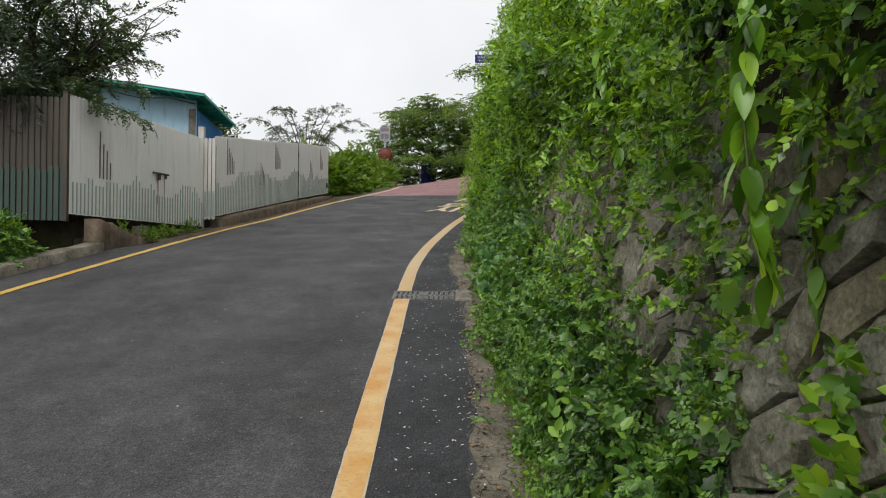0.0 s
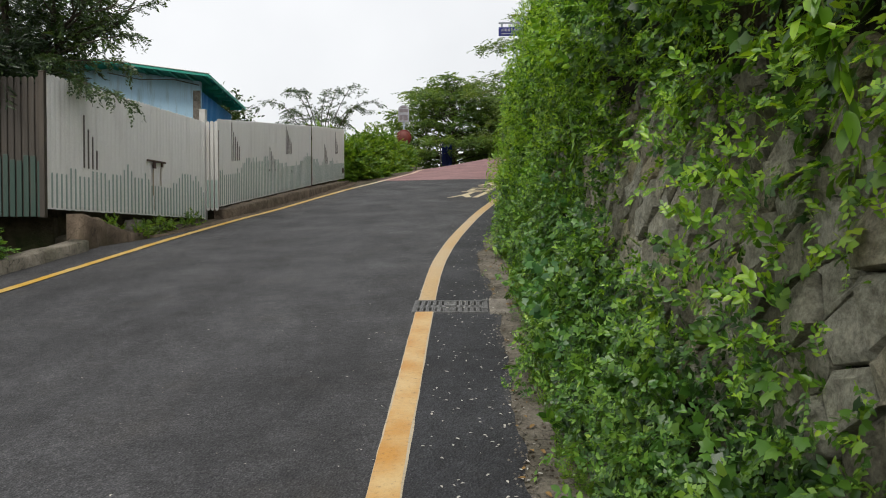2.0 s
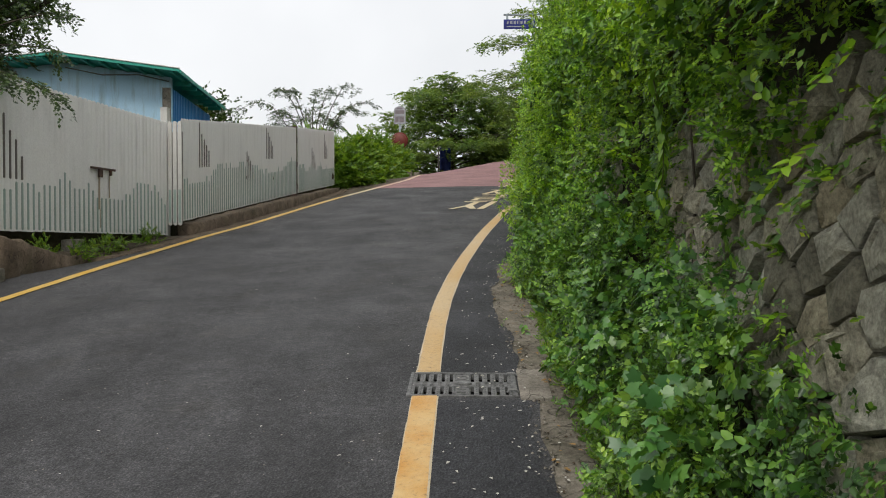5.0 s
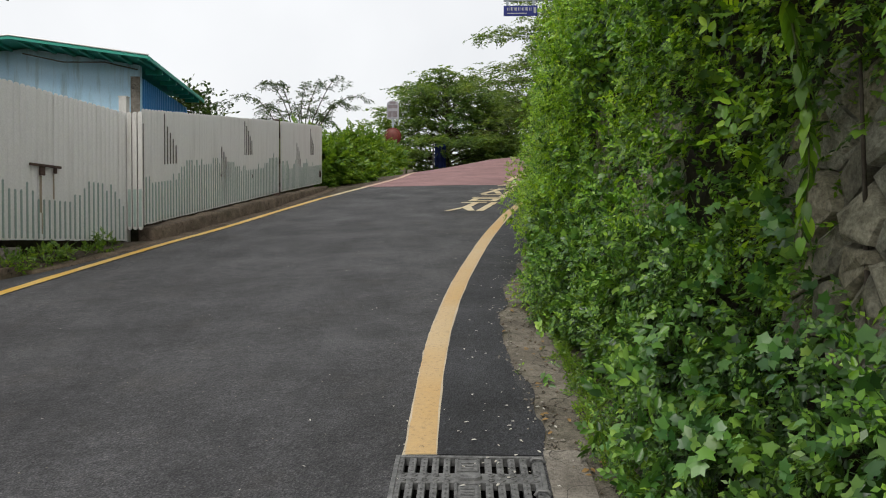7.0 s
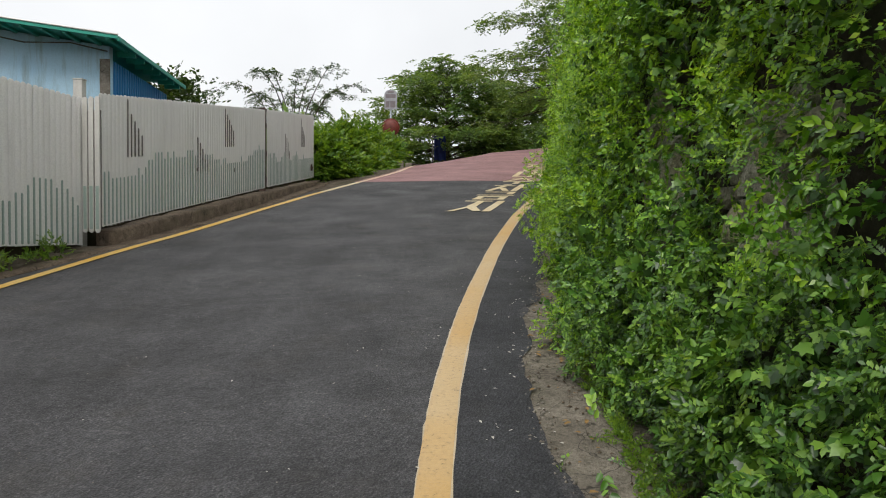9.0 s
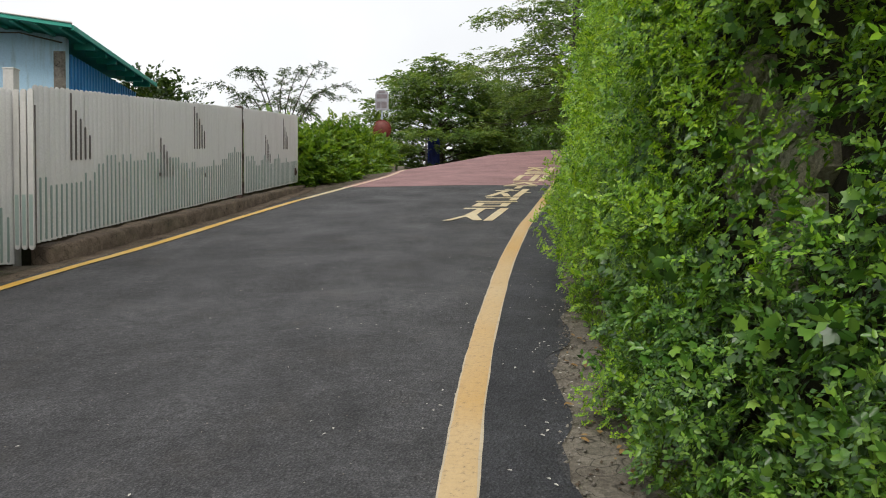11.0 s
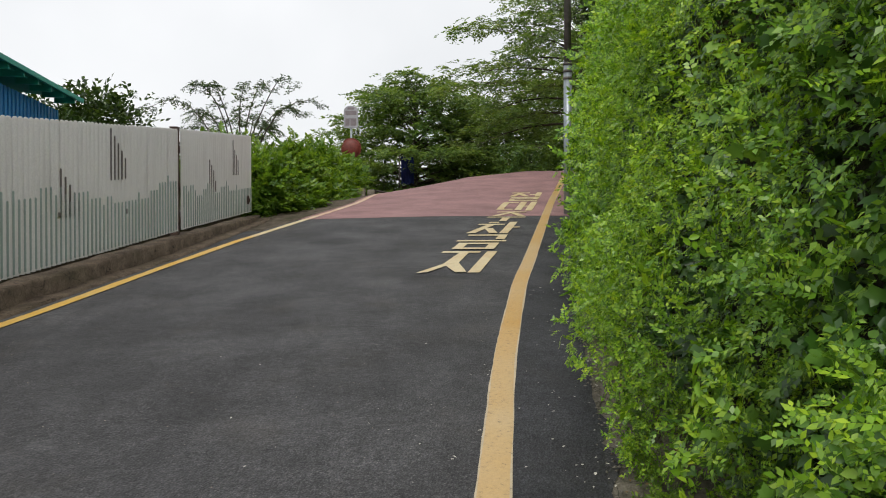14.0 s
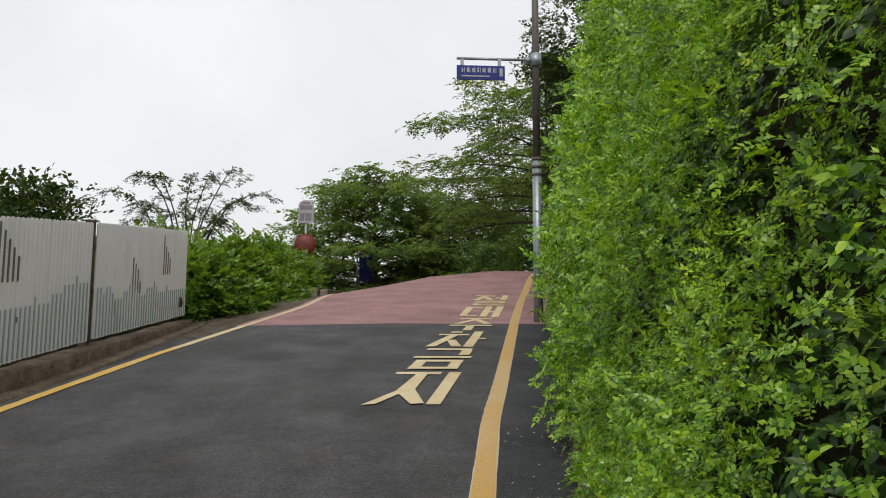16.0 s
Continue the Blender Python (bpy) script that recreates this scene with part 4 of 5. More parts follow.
def scatter(name, P, axis, up, size, kinds, material, rng, parent=None, variants=4):
    """Sprigs at points P, along axis, with their upper side towards up, joined into one mesh."""
    axis = unit(axis)
    side = unit(np.cross(up, axis))
    nrm = np.cross(axis, side)
    pool = [sprig(k, random.Random(11 * j + len(k))) for k in kinds for j in range(variants)]
    pick = rng.integers(0, len(pool), len(P))
    vs, fs, n = [], [], 0
    for j, (tv, tf) in enumerate(pool):
        m = pick == j
        if not m.any():
            continue
        p, a, s_, u, k = P[m], axis[m], side[m], nrm[m], size[m]
        v = p[:, None, :] + k[:, None, None] * (tv[None, :, 0:1] * a[:, None, :] + tv[None, :, 1:2] * s_[:, None, :] + tv[None, :, 2:3] * u[:, None, :])
        cnt = len(p)
        f = tf[None] + (np.arange(cnt) * len(tv))[:, None, None] + n
        vs.append(v.reshape(-1, 3))
        fs.append(f.reshape(-1, 4))
        n += cnt * len(tv)
    return bulk(name, np.concatenate(vs), np.concatenate(fs), material, parent)


def wave(y, h, seed=0.0):
    """A smooth unevenness, about -1 to 1."""
    return (np.sin(1.9 * y + 1.3 * h + seed) * np.cos(2.3 * h - 0.7 * y + 2 * seed) + 0.6 * np.sin(4.7 * y - 2.9 * h + 3 * seed) * np.cos(3.9 * h + 1.1 * y + seed) + 0.35 * np.sin(9.1 * y + 7.3 * h + seed)) / 1.6


# ---------------------------------------------------------------- stone wall and bank
LEAN_BACK = 0.10
wall_x = lambda y, h: wall_base(y) + LEAN_BACK * h


def sheet(name, f, u, v, material):
    U, V = np.meshgrid(u, v, indexing="ij")
    P = f(U, V)
    n, m = U.shape
    idx = np.arange(n * m).reshape(n, m)
    q = np.stack([idx[:-1, :-1], idx[1:, :-1], idx[1:, 1:], idx[:-1, 1:]], -1).reshape(-1, 4)
    return bulk(name, P.reshape(-1, 3), q, material, smooth=True)


def wall_surface(y, h):
    x = wall_x(y, h) + 0.02 * wave(y * 2, h * 2, 1)
    return np.stack([x, y, gz(wall_base(y), y) + h], -1)


stone_wall = tagged(sheet("wall_stone", wall_surface, np.arange(-25, 42, 0.25), np.linspace(-0.3, 2.05, 12), MORTAR), "rubble retaining wall of grey field stones under creepers", "wall", kind="structure")


def bank_surface(y, h):
    k = np.clip(h / 4.2, 0, 1)
    x = wall_base(y) + 0.18 + 0.35 * h * k + 1.4 * k ** 3 + 0.12 * wave(y, h, 4)
    return np.stack([x, y, gz(wall_base(y), y) + 2.0 + 3.2 * k ** 0.9], -1)


tagged(sheet("bank", bank_surface, np.arange(-25, 42, 0.4), np.linspace(-0.2, 5.0, 16), SOIL), "steep earth bank above the stone wall", "bank", kind="structure")

ELLIPSES = ((5.1, 1.20, 1.38, 0.36, 1.0), (2.95, 1.28, 0.6, 0.36, 0.86), (1.6, 1.05, 0.36, 0.48, 0.84), (7.15, 1.28, 0.42, 0.30, 1.0), (9.6, 1.25, 0.28, 0.20, 1.0), (11.05, 1.05, 0.14, 0.22, 1.0), (11.6, 1.38, 0.2, 0.22, 1.0))


def bareness(y, h):
    b = np.zeros_like(y)
    for cy, ch, ry, rh, most in ELLIPSES:
        d = np.sqrt(((y - cy) / ry) ** 2 + ((h - ch) / rh) ** 2)
        b = np.maximum(b, np.clip(1.9 - 1.35 * d, 0, most))
    return np.clip(b + 0.3 * wave(y * 1.7, h * 2.1, 2) * (b > 0), 0, 1)


foot_front = curve([(-30, 0.6), (0, 0.55), (3, 0.45), (6, 0.36), (8, 0.36), (9.5, 0.34), (10.5, 0.31), (12, 0.37), (13.3, 0.42), (14.3, 0.49), (15.2, 0.62), (16, 0.76), (18, 1.08), (21, 1.63), (25, 2.5), (30, 3.7), (40, 6.5), (60, 13)])


def cover_x(y, h):
    """The outer face of the greenery at height h over the road."""
    w = np.clip((y - 9.5) / 2.5, 0, 1)
    foot = foot_front(y) + 0.16 * np.clip(h - 0.1, 0, 1)
    mid = wall_x(y, h) - 0.14
    top = wall_base(y) - 0.14 + 0.20 * np.maximum(h - 2.0, 0)
    a = np.clip((h - 0.7) / 0.45, 0, 1)
    b = np.clip((h - 1.65) / 0.5, 0, 1)
    near = (foot * (1 - a) + mid * a) * (1 - b) + top * b
    far = foot_front(y) - 0.20 * np.clip(h / 0.55, 0, 1) + 0.14 * h + 0.05 * np.maximum(h - 2.5, 0) ** 1.6
    far = far + 0.28 * np.clip((h - 2.0) / 1.6, 0, 1) * np.exp(-((y - 15.0) / 2.6) ** 2)
    return near * (1 - w) + far * w


def greenery(name, y0, y1, h0, h1, per_m2, size, kinds, material, label, seed, depth=0.20, bump=0.16, fill=0.22, inset=0.0):
    rng = np.random.default_rng(seed)
    n = int((y1 - y0) * (h1 - h0) * per_m2)
    y, h = rng.uniform(y0, y1, n), rng.uniform(h0, h1, n)
    b = bareness(y, h)
    clump = 0.5 + 0.5 * wave(y * 1.3, h * 1.3, seed)
    keep = rng.random(n) < (1 - 0.985 * b) * (fill + (1 - fill) * clump)
    y, h = y[keep], h[keep]
    n = len(y)
    x = cover_x(y, h) + inset - bump * 1.5 * wave(y, h, 0.3 * seed) + rng.random(n) ** 1.5 * depth - 0.30 * np.exp(-((y - 8.2) / 0.8) ** 2 - ((h - 2.25) / 0.35) ** 2) - 0.25 * np.exp(-((y - 5.8) / 1.0) ** 2 - ((h - 2.35) / 0.3) ** 2)
    x = np.minimum(x, np.where(h < 2.0, wall_x(y, h) - 0.02, 99))
    P = np.stack([x, y, gz(wall_base(y), y) + h], -1)
    out = np.stack([rng.normal(-0.75, 0.35, n), rng.normal(-0.25, 0.35, n), rng.normal(0.75, 0.3, n)], -1)
    axis = np.stack([rng.normal(-0.45, 0.35, n), rng.normal(-0.1, 0.75, n), rng.normal(0.1, 0.6, n)], -1)
    sz = size * rng.uniform(0.7, 1.35, n)
    return tagged(scatter(name, P, axis, out, sz, kinds, material, rng), label, "creeper", kind="stuff")


# filler leaves over bare bank and wall, darkened to stand in for shaded pockets
greenery("inner_creeper", -0.5, 12.5, 2.05, 4.2, 150, 0.15, ("broad",), INNERLEAF, "leaves deep inside the creepers, coloured dark as if shaded", 4, 0.14, 0.05, 0.9, 0.26)
greenery("inner_thicket", 12.0, 17.0, 0.3, 4.6, 110, 0.13, ("broad",), INNERLEAF, "leaves deep inside the thicket, coloured dark as if shaded", 2, 0.14, 0.05, 0.9, 0.28)
greenery("wall_creeper", 0.2, 12.0, 0.9, 4.0, 880, 0.072, ("pinnate", "twig", "broad"), VINE, "dense green creepers hanging over the stone wall", 5, 0.26, 0.22, 0.35)
greenery("wall_ivy", -1.5, 13.0, 0.3, 2.3, 170, 0.085, ("ivy",), SHRUBLEAF, "lobed dark green ivy on the stone wall", 6, 0.15, 0.08)
greenery("foot_shrubbery", 0.0, 12.0, 0.0, 1.1, 980, 0.075, ("broad", "twig", "pinnate"), SHRUBLEAF, "leafy green weeds and shrubs along the wall foot", 7, 0.28, 0.17, 0.4)
# dark filler that deepens the shade between the weeds by colour
greenery("foot_inner", 0.3, 12.0, 0.0, 0.85, 420, 0.075, ("broad",), INNERLEAF, "lower leaves inside the weeds, coloured dark as if shaded", 1, 0.10, 0.05, 0.9, 0.12)
greenery("lobed_weeds", 5.2, 8.2, 0.2, 1.25, 110, 0.088, ("ivy",), LOBELEAF, "bright lobed leaves standing out of the weeds", 19, 0.06, 0.16, 0.1, -0.03)
greenery("roadside_thicket", 11.0, 16.5, 0.0, 4.6, 1020, 0.066, ("pinnate", "twig", "twig"), THICKETLEAF, "bright green thicket covering the roadside bank", 8, 0.34, 0.22, 0.75)
greenery("upper_thicket", 16.3, 21.0, 0.0, 5.4, 350, 0.135, ("pinnate", "twig"), VINE, "bright green thicket along the curve of the bank", 18, 0.35, 0.22, 0.5)
greenery("thicket_fringe", 16.8, 22.0, 1.6, 5.2, 30, 0.17, ("pinnate", "twig"), THICKETLEAF, "feathery sprays standing out of the thicket", 20, 0.04, 0.15, 0.4, -0.05)
greenery("far_thicket", 20.5, 40.0, 0.0, 5.6, 80, 0.26, ("pinnate", "twig"), VINE, "green thicket beside the crest of the road", 9, 0.5, 0.3)
greenery("creeper_shoots", 0.5, 12.0, 1.0, 3.6, 36, 0.095, ("broad", "twig"), VINE, "longer pale shoots standing out of the creepers", 15, 0.05, 0.2, 0.3)
greenery("thicket_shoots", 11.5, 18.0, 0.2, 4.4, 55, 0.085, ("twig", "pinnate", "broad"), THICKETLEAF, "longer pale shoots standing out of the thicket", 16, 0.04, 0.22, 0.4)
greenery("foot_shoots", 0.5, 12.0, 0.05, 0.9, 70, 0.105, ("broad", "twig"), SHRUBLEAF, "taller weeds standing out along the wall foot", 17, 0.05, 0.2, 0.3)
# out of view behind the camera; added only for the light they bounce
greenery("rear_creeper", -14.0, -0.5, 0.0, 4.6, 25, 0.45, ("broad",), VINE, "unseen green creepers added down the lane for bounced light", 10, 0.3, 0.15)


# ---------------------------------------------------------------- trees and shrubs
def grow(bm, p, d, length, r, depth, rng, tips, spread=0.6, lift=0.15):
    """A limb that bends and forks; the ends of the last forks go into tips."""
    pts, rad = [p.copy()], [r]
    steps = 4
    for i in range(steps):
        d = (d + Vector((rng.uniform(-1, 1), rng.uniform(-1, 1), rng.uniform(-0.6, 0.8) + lift)) * 0.18).normalized()
        p = p + d * (length / steps)
        pts.append(p.copy())
        rad.append(r * (1 - 0.45 * (i + 1) / steps))
    tube(bm, pts, rad, 7 if depth > 1 else 4, False)
    if depth <= 2:
        for q in pts[2:]:
            tips.append((q.copy(), d.copy()))
    if depth == 0:
        return
    for k in range(rng.choice((2, 3, 3))):
        nd = (d + Vector((rng.uniform(-1, 1), rng.uniform(-1, 1), rng.uniform(-0.5, 0.6))) * spread).normalized()
        grow(bm, pts[rng.choice((2, 3, 4))], nd, length * rng.uniform(0.6, 0.82), r * 0.55, depth - 1, rng, tips, spread, lift)


def tree(name, base, height, seed, label, material=None, crown_r=3.5, squash=0.6, centre=None, leaves=2600, size=0.5, kinds=("spray",), depth=3, lean=(0, 0), spread=0.75, bare=0.35, trunk_r=0.16, limb=0.2):
    """Tapered trunk, forking limbs, and a crown of leafy sprigs round the limbs and inside an uneven outline."""
    rng, nr = random.Random(seed), np.random.default_rng(seed)
    t = tagged(empty(name, pose(*base)), label, "tree")
    bm = bmesh.new()
    tips = []
    trunk_h = height * bare
    top = Vector((lean[0] * 0.4, lean[1] * 0.4, trunk_h))
    tube(bm, [(0, 0, -0.3), Vector((lean[0] * 0.1, lean[1] * 0.1, trunk_h * 0.5)), top], [trunk_r * 1.3, trunk_r, trunk_r * 0.85], 9)
    for k in range(5):
        a = 6.283 * (k + rng.random() * 0.7) / 5
        grow(bm, top, Vector((math.cos(a) * 0.8 + lean[0] * 0.3, math.sin(a) * 0.8 + lean[1] * 0.3, rng.uniform(0.4, 1.2))).normalized(), height * limb, trunk_r * 0.6, depth, rng, tips, spread)
    part("trunk", bm, BARK, t, smooth=True)
    cz = trunk_h + (height - trunk_h) * 0.5
    c = Vector((lean[0], lean[1], cz))
    tp = np.array([tuple(q) for q, _ in tips])
    # clumps: at limb ends pulled into the crown's outline
    rel = (tp - np.array(c)) / np.array((crown_r, crown_r, (height - trunk_h) * 0.5))
    rr = np.linalg.norm(rel, axis=1, keepdims=True)
    rel = rel / np.maximum(rr, 1.0)
    extra = nr.normal(size=(len(tp), 3))
    extra = unit(extra) * (0.45 + 0.55 * nr.random((len(tp), 1)) ** 0.5)
    cl = np.concatenate([rel, extra]) * np.array((crown_r, crown_r, (height - trunk_h) * 0.5)) + np.array(c)
    cl = cl[nr.permutation(len(cl))][:260]
    which = nr.integers(0, len(cl), leaves)
    off = nr.normal(size=(leaves, 3)) * np.array((0.15, 0.15, 0.05)) * crown_r
    P = cl[which] + off
    outw = unit(P - np.array(c))
    axis = outw * 0.6 + nr.normal(size=(leaves, 3)) * 0.5 + np.array((0, 0, -0.05))
    up = np.stack([nr.normal(0, 0.3, leaves), nr.normal(0, 0.3, leaves), np.ones(leaves)], -1)
    scatter("crown", P, axis, up, size * nr.uniform(0.6, 1.3, leaves), kinds, material or TREELEAF, nr, t)
    return t


def tiered_tree(name, base, height, reach, seed, label, limbs=30, bare=0.2, lean=(0, 0), size=0.34, material=None, trunk_r=0.16, sprays=7, flat=0.0):
    """A tree whose limbs leave the trunk in tiers, arch and level out, and carry flat pads of leaves on side twigs."""
    rng, nr = random.Random(seed), np.random.default_rng(seed)
    t = tagged(empty(name, pose(*base)), label, "tree")
    spine = lambda f: Vector((lean[0] * f * f, lean[1] * f * f, height * 0.93 * f))
    bm = bmesh.new()
    tube(bm, [spine(k / 8) - Vector((0, 0, 0.3 if k == 0 else 0)) for k in range(9)], [trunk_r * (1.25 - 1.1 * k / 8) for k in range(9)], 9)
    P, A = [], []
    for i in range(limbs):
        f = i / (limbs - 1)
        h = bare + (0.97 - bare) * f
        a = 2.39996 * i + rng.uniform(-0.3, 0.3)
        L = reach * (max(0.06, 1 - f ** 2.2) ** 0.5 * (0.82 + 0.18 * min(1, f * 4))) * rng.uniform(0.72, 1.12)
        d = Vector((math.cos(a), math.sin(a), 0))
        rise = rng.uniform(0.25, 0.5) * (1 - flat) + 0.5 * f * f
        p0 = spine(h)
        at = lambda u: p0 + d * (L * u) + Vector((0, 0, L * (rise * u - (0.28 + 0.1 * flat) * u * u))) + Vector((math.sin(5 * u + i), math.cos(4 * u + i), 0)) * 0.05 * L * u
        pts = [at(k / 7) for k in range(8)]
        r0 = trunk_r * 0.42 * (1.1 - 0.8 * f)
        tube(bm, pts, [r0 * (1 - 0.9 * k / 7) for k in range(8)], 5, False)
        nt = max(5, int(L / 0.34))
        for k in range(nt):
            u = 0.22 + 0.78 * (k + rng.random()) / nt
            q = at(min(u, 1.0))
            ang = a + (1 if k % 2 else -1) * rng.uniform(0.5, 1.1) * (1.15 - 0.6 * u)
            tl = (0.42 * L * (1.1 - 0.65 * u) + 0.35) * rng.uniform(0.6, 1.15)
            td = Vector((math.cos(ang), math.sin(ang), rng.uniform(-0.12, 0.2)))
            tube(bm, [q, q + td * tl * 0.6], [0.012, 0.005], 3, False)
            for j in range(sprays):
                w = rng.random()
                p = q + td * (tl * w) + Vector((rng.gauss(0, 0.13), rng.gauss(0, 0.13), rng.gauss(0, 0.05) - 0.1 * w * w))
                P.append(tuple(p))
                A.append((td.x + rng.gauss(0, 0.55), td.y + rng.gauss(0, 0.55), rng.gauss(-0.08, 0.2)))
    part("trunk", bm, BARK, t, smooth=True)
    P, A = np.array(P), np.array(A)
    up = np.stack([nr.normal(0, 0.35, len(P)), nr.normal(0, 0.35, len(P)), np.ones(len(P))], -1)
    scatter("crown", P, A, up, size * nr.uniform(0.6, 1.3, len(P)), ("spray", "twig"), material or TREELEAF, nr, t)
    return t


G = lambda x, y: float(gz(x, y)) - 0.1
tiered_tree("broadleaf_tree", (-1.5, 48.5, G(-1.7, 48)), 7.2, 4.6, 21, "broad domed dark green tree beyond the crest", 80, 0.06, size=0.58, sprays=10)
tiered_tree("broadleaf_tree", (2.6, 51.0, G(1.6, 50)), 5.6, 4.2, 22, "lower dark green tree beyond the crest", 60, 0.06, size=0.58, sprays=9)
tiered_tree("broadleaf_tree", (7.4, 46.0, G(6.4, 47)), 7.6, 5.2, 23, "dark green tree beside the far end of the bank", 70, 0.06, size=0.55, sprays=8)
tiered_tree("broadleaf_tree", (4.6, 36.5, G(4.6, 36.5)), 7.0, 4.7, 27, "tree with layered spreading branches over the crest", 46, 0.26, size=0.36, sprays=15, flat=0.3, trunk_r=0.12)
tree("broadleaf_tree", (5.5, 31.0, 7.4), 6.2, 24, "dark leafy tree on the bank behind the street pole", OVERLEAF, crown_r=2.1, leaves=7000, size=0.30, bare=0.2)
tree("broadleaf_tree", (-14.0, 38.5, 2.6), 5.9, 25, "dark green tree behind the white fence", OVERLEAF, crown_r=2.8, leaves=6500, size=0.62, bare=0.2)
tree("broadleaf_tree", (-6.4, 52.0, 3.6), 5.0, 26, "low dark tree beyond the hedge", crown_r=3.0, leaves=3600, size=0.45, bare=0.15)
overhang = tree("overhanging_tree", (-7.3, 12.8, 1.9), 4.9, 28, "dark leafy tree leaning over the brown fence", OVERLEAF, crown_r=1.05, leaves=1500, size=0.25, kinds=("twig",), bare=0.5, lean=(0.4, 0.4), trunk_r=0.10)


def drooping_limbs(t, start, ends, size, seed):
    """Long thin limbs from start that sag towards their ends, with leafy twigs along the outer two thirds."""
    rng, nr = random.Random(seed), np.random.default_rng(seed)
    P, A = [], []
    for e in ends:
        p0, p1 = Vector(start), Vector(e)
        mid = (p0 + p1) / 2 + Vector((0, 0, 0.25))
        path = [p0 * (1 - u) ** 2 + mid * 2 * u * (1 - u) + p1 * u * u for u in (k / 10 for k in range(11))]
        bm = bmesh.new()
        tube(bm, path, [0.022 * (1 - 0.85 * k / 10) for k in range(11)], 5)
        part("limb", bm, BARK, t)
        for k in range(4, 11):
            d = (path[k] - path[k - 1]).normalized()
            for j in range(rng.randint(3, 6)):
                side = Vector((rng.uniform(-1, 1), rng.uniform(-1, 1), rng.uniform(-0.9, 0.5)))
                q = path[k - 1].lerp(path[k], rng.random())
                P.append(tuple(q))
                A.append(tuple(d * 0.7 + side * 0.8))
                P.append(tuple(q + (d * 0.7 + side * 0.8).normalized() * size * 0.7))
                A.append(tuple(d * 0.8 + side * 0.5 + Vector((0, 0, -0.3))))
    P, A = np.array(P), np.array(A)
    up = np.stack([nr.normal(0, 0.4, len(P)), nr.normal(0, 0.4, len(P)), np.ones(len(P))], -1)
    scatter("leaves", P, A, up, size * nr.uniform(0.7, 1.3, len(P)), ("twig",), OVERLEAF, nr, t)


drooping_limbs(overhang, (0.2, 0.1, 2.4), [(2.6, -0.6, 3.75), (2.5, -0.4, 3.3), (2.45, -0.7, 2.75), (2.2, -0.5, 2.35), (2.3, -0.6, 1.75), (1.7, -0.7, 2.0), (1.9, -0.3, 3.1), (1.2, -0.8, 2.4)], 0.19, 33)
tree("conifer", (-8.0, 12.5, 1.9), 4.8, 29, "dark needle-leaved tree beside the brown fence", PINELEAF, crown_r=1.35, leaves=2000, size=0.38, kinds=("needle",), bare=0.3, lean=(0.2, 0), trunk_r=0.12)


def bush(name, centre, radii, n, size, kinds, material, label, seed, category="bush", group=""):
    """A rounded, uneven bush of sprigs on a few stems."""
    nr = np.random.default_rng(seed)
    rng = random.Random(seed)
    b = tagged(empty(name, pose(*centre)), label, category, group)
    bm = bmesh.new()
    for k in range(7):
        a = 6.283 * k / 7 + rng.random()
        e = Vector((math.cos(a) * radii[0] * 0.7, math.sin(a) * radii[1] * 0.7, radii[2] * rng.uniform(0.8, 1.5)))
        tube(bm, [(e.x * 0.1, e.y * 0.1, -0.1), e * 0.5 + Vector((0, 0, radii[2] * 0.2)), e], [0.02, 0.014, 0.006], 5)
    part("stems", bm, BARK, b)
    d = unit(nr.normal(size=(n, 3)))
    d[:, 2] = np.abs(d[:, 2])
    r = 0.72 + 0.28 * nr.random(n) + 0.14 * np.sin(d[:, 0] * 6 + seed) * np.cos(d[:, 1] * 7 + d[:, 2] * 5)
    P = d * r[:, None] * np.array((radii[0], radii[1], radii[2] * 2)) * (0.75 + 0.25 * nr.random((n, 1)))
    axis = d * 0.7 + nr.normal(size=(n, 3)) * 0.5
    up = d + np.array((0, 0, 0.6))
    scatter("foliage", P, axis, up, size * nr.uniform(0.6, 1.3, n), kinds, material, nr, b)
    return b


for i, (x, y, rx, ry, rz, n) in enumerate(((-4.45, 27.7, 0.75, 0.9, 0.70, 1000), (-4.2, 29.3, 0.95, 1.1, 0.80, 1200), (-3.85, 31.2, 1.0, 1.2, 0.85, 1200), (-3.6, 33.2, 1.0, 1.2, 0.85, 1100), (-3.75, 35.6, 1.1, 1.2, 0.8, 900), (-3.75, 28.4, 0.5, 0.8, 0.25, 400), (-3.25, 30.4, 0.5, 0.9, 0.28, 400), (-6.0, 30.0, 1.0, 1.6, 1.0, 700), (-6.2, 33.5, 1.2, 1.8, 1.1, 700), (-6.3, 27.3, 0.9, 1.2, 0.8, 500))):
    bush("hedge_bush", (x, y, float(gz(max(x, -4.5), y)) - 0.05), (rx, ry, rz), n, 0.30, ("broad", "pinnate"), HEDGELEAF, "bright green roadside bush past the fence end", 40 + i, group="roadside hedge bushes")
bush("bush", (-6.6, 10.3, 1.45), (0.75, 0.7, 0.36), 900, 0.16, ("broad", "pinnate"), SHRUBLEAF, "small green bush below the brown fence", 61)
for i, x in enumerate((-9.5, -6.5, -3.5, -0.6, 2.4, 5.5, 8.5)):
    bush("undergrowth", (x, 52 + (i % 3), float(gz(x, 52)) - 0.6), (2.2, 1.6, 1.3), 300, 0.6, ("spray",), TREELEAF, "dark undergrowth beneath the far trees", 70 + i, "undergrowth", "undergrowth below the far trees")


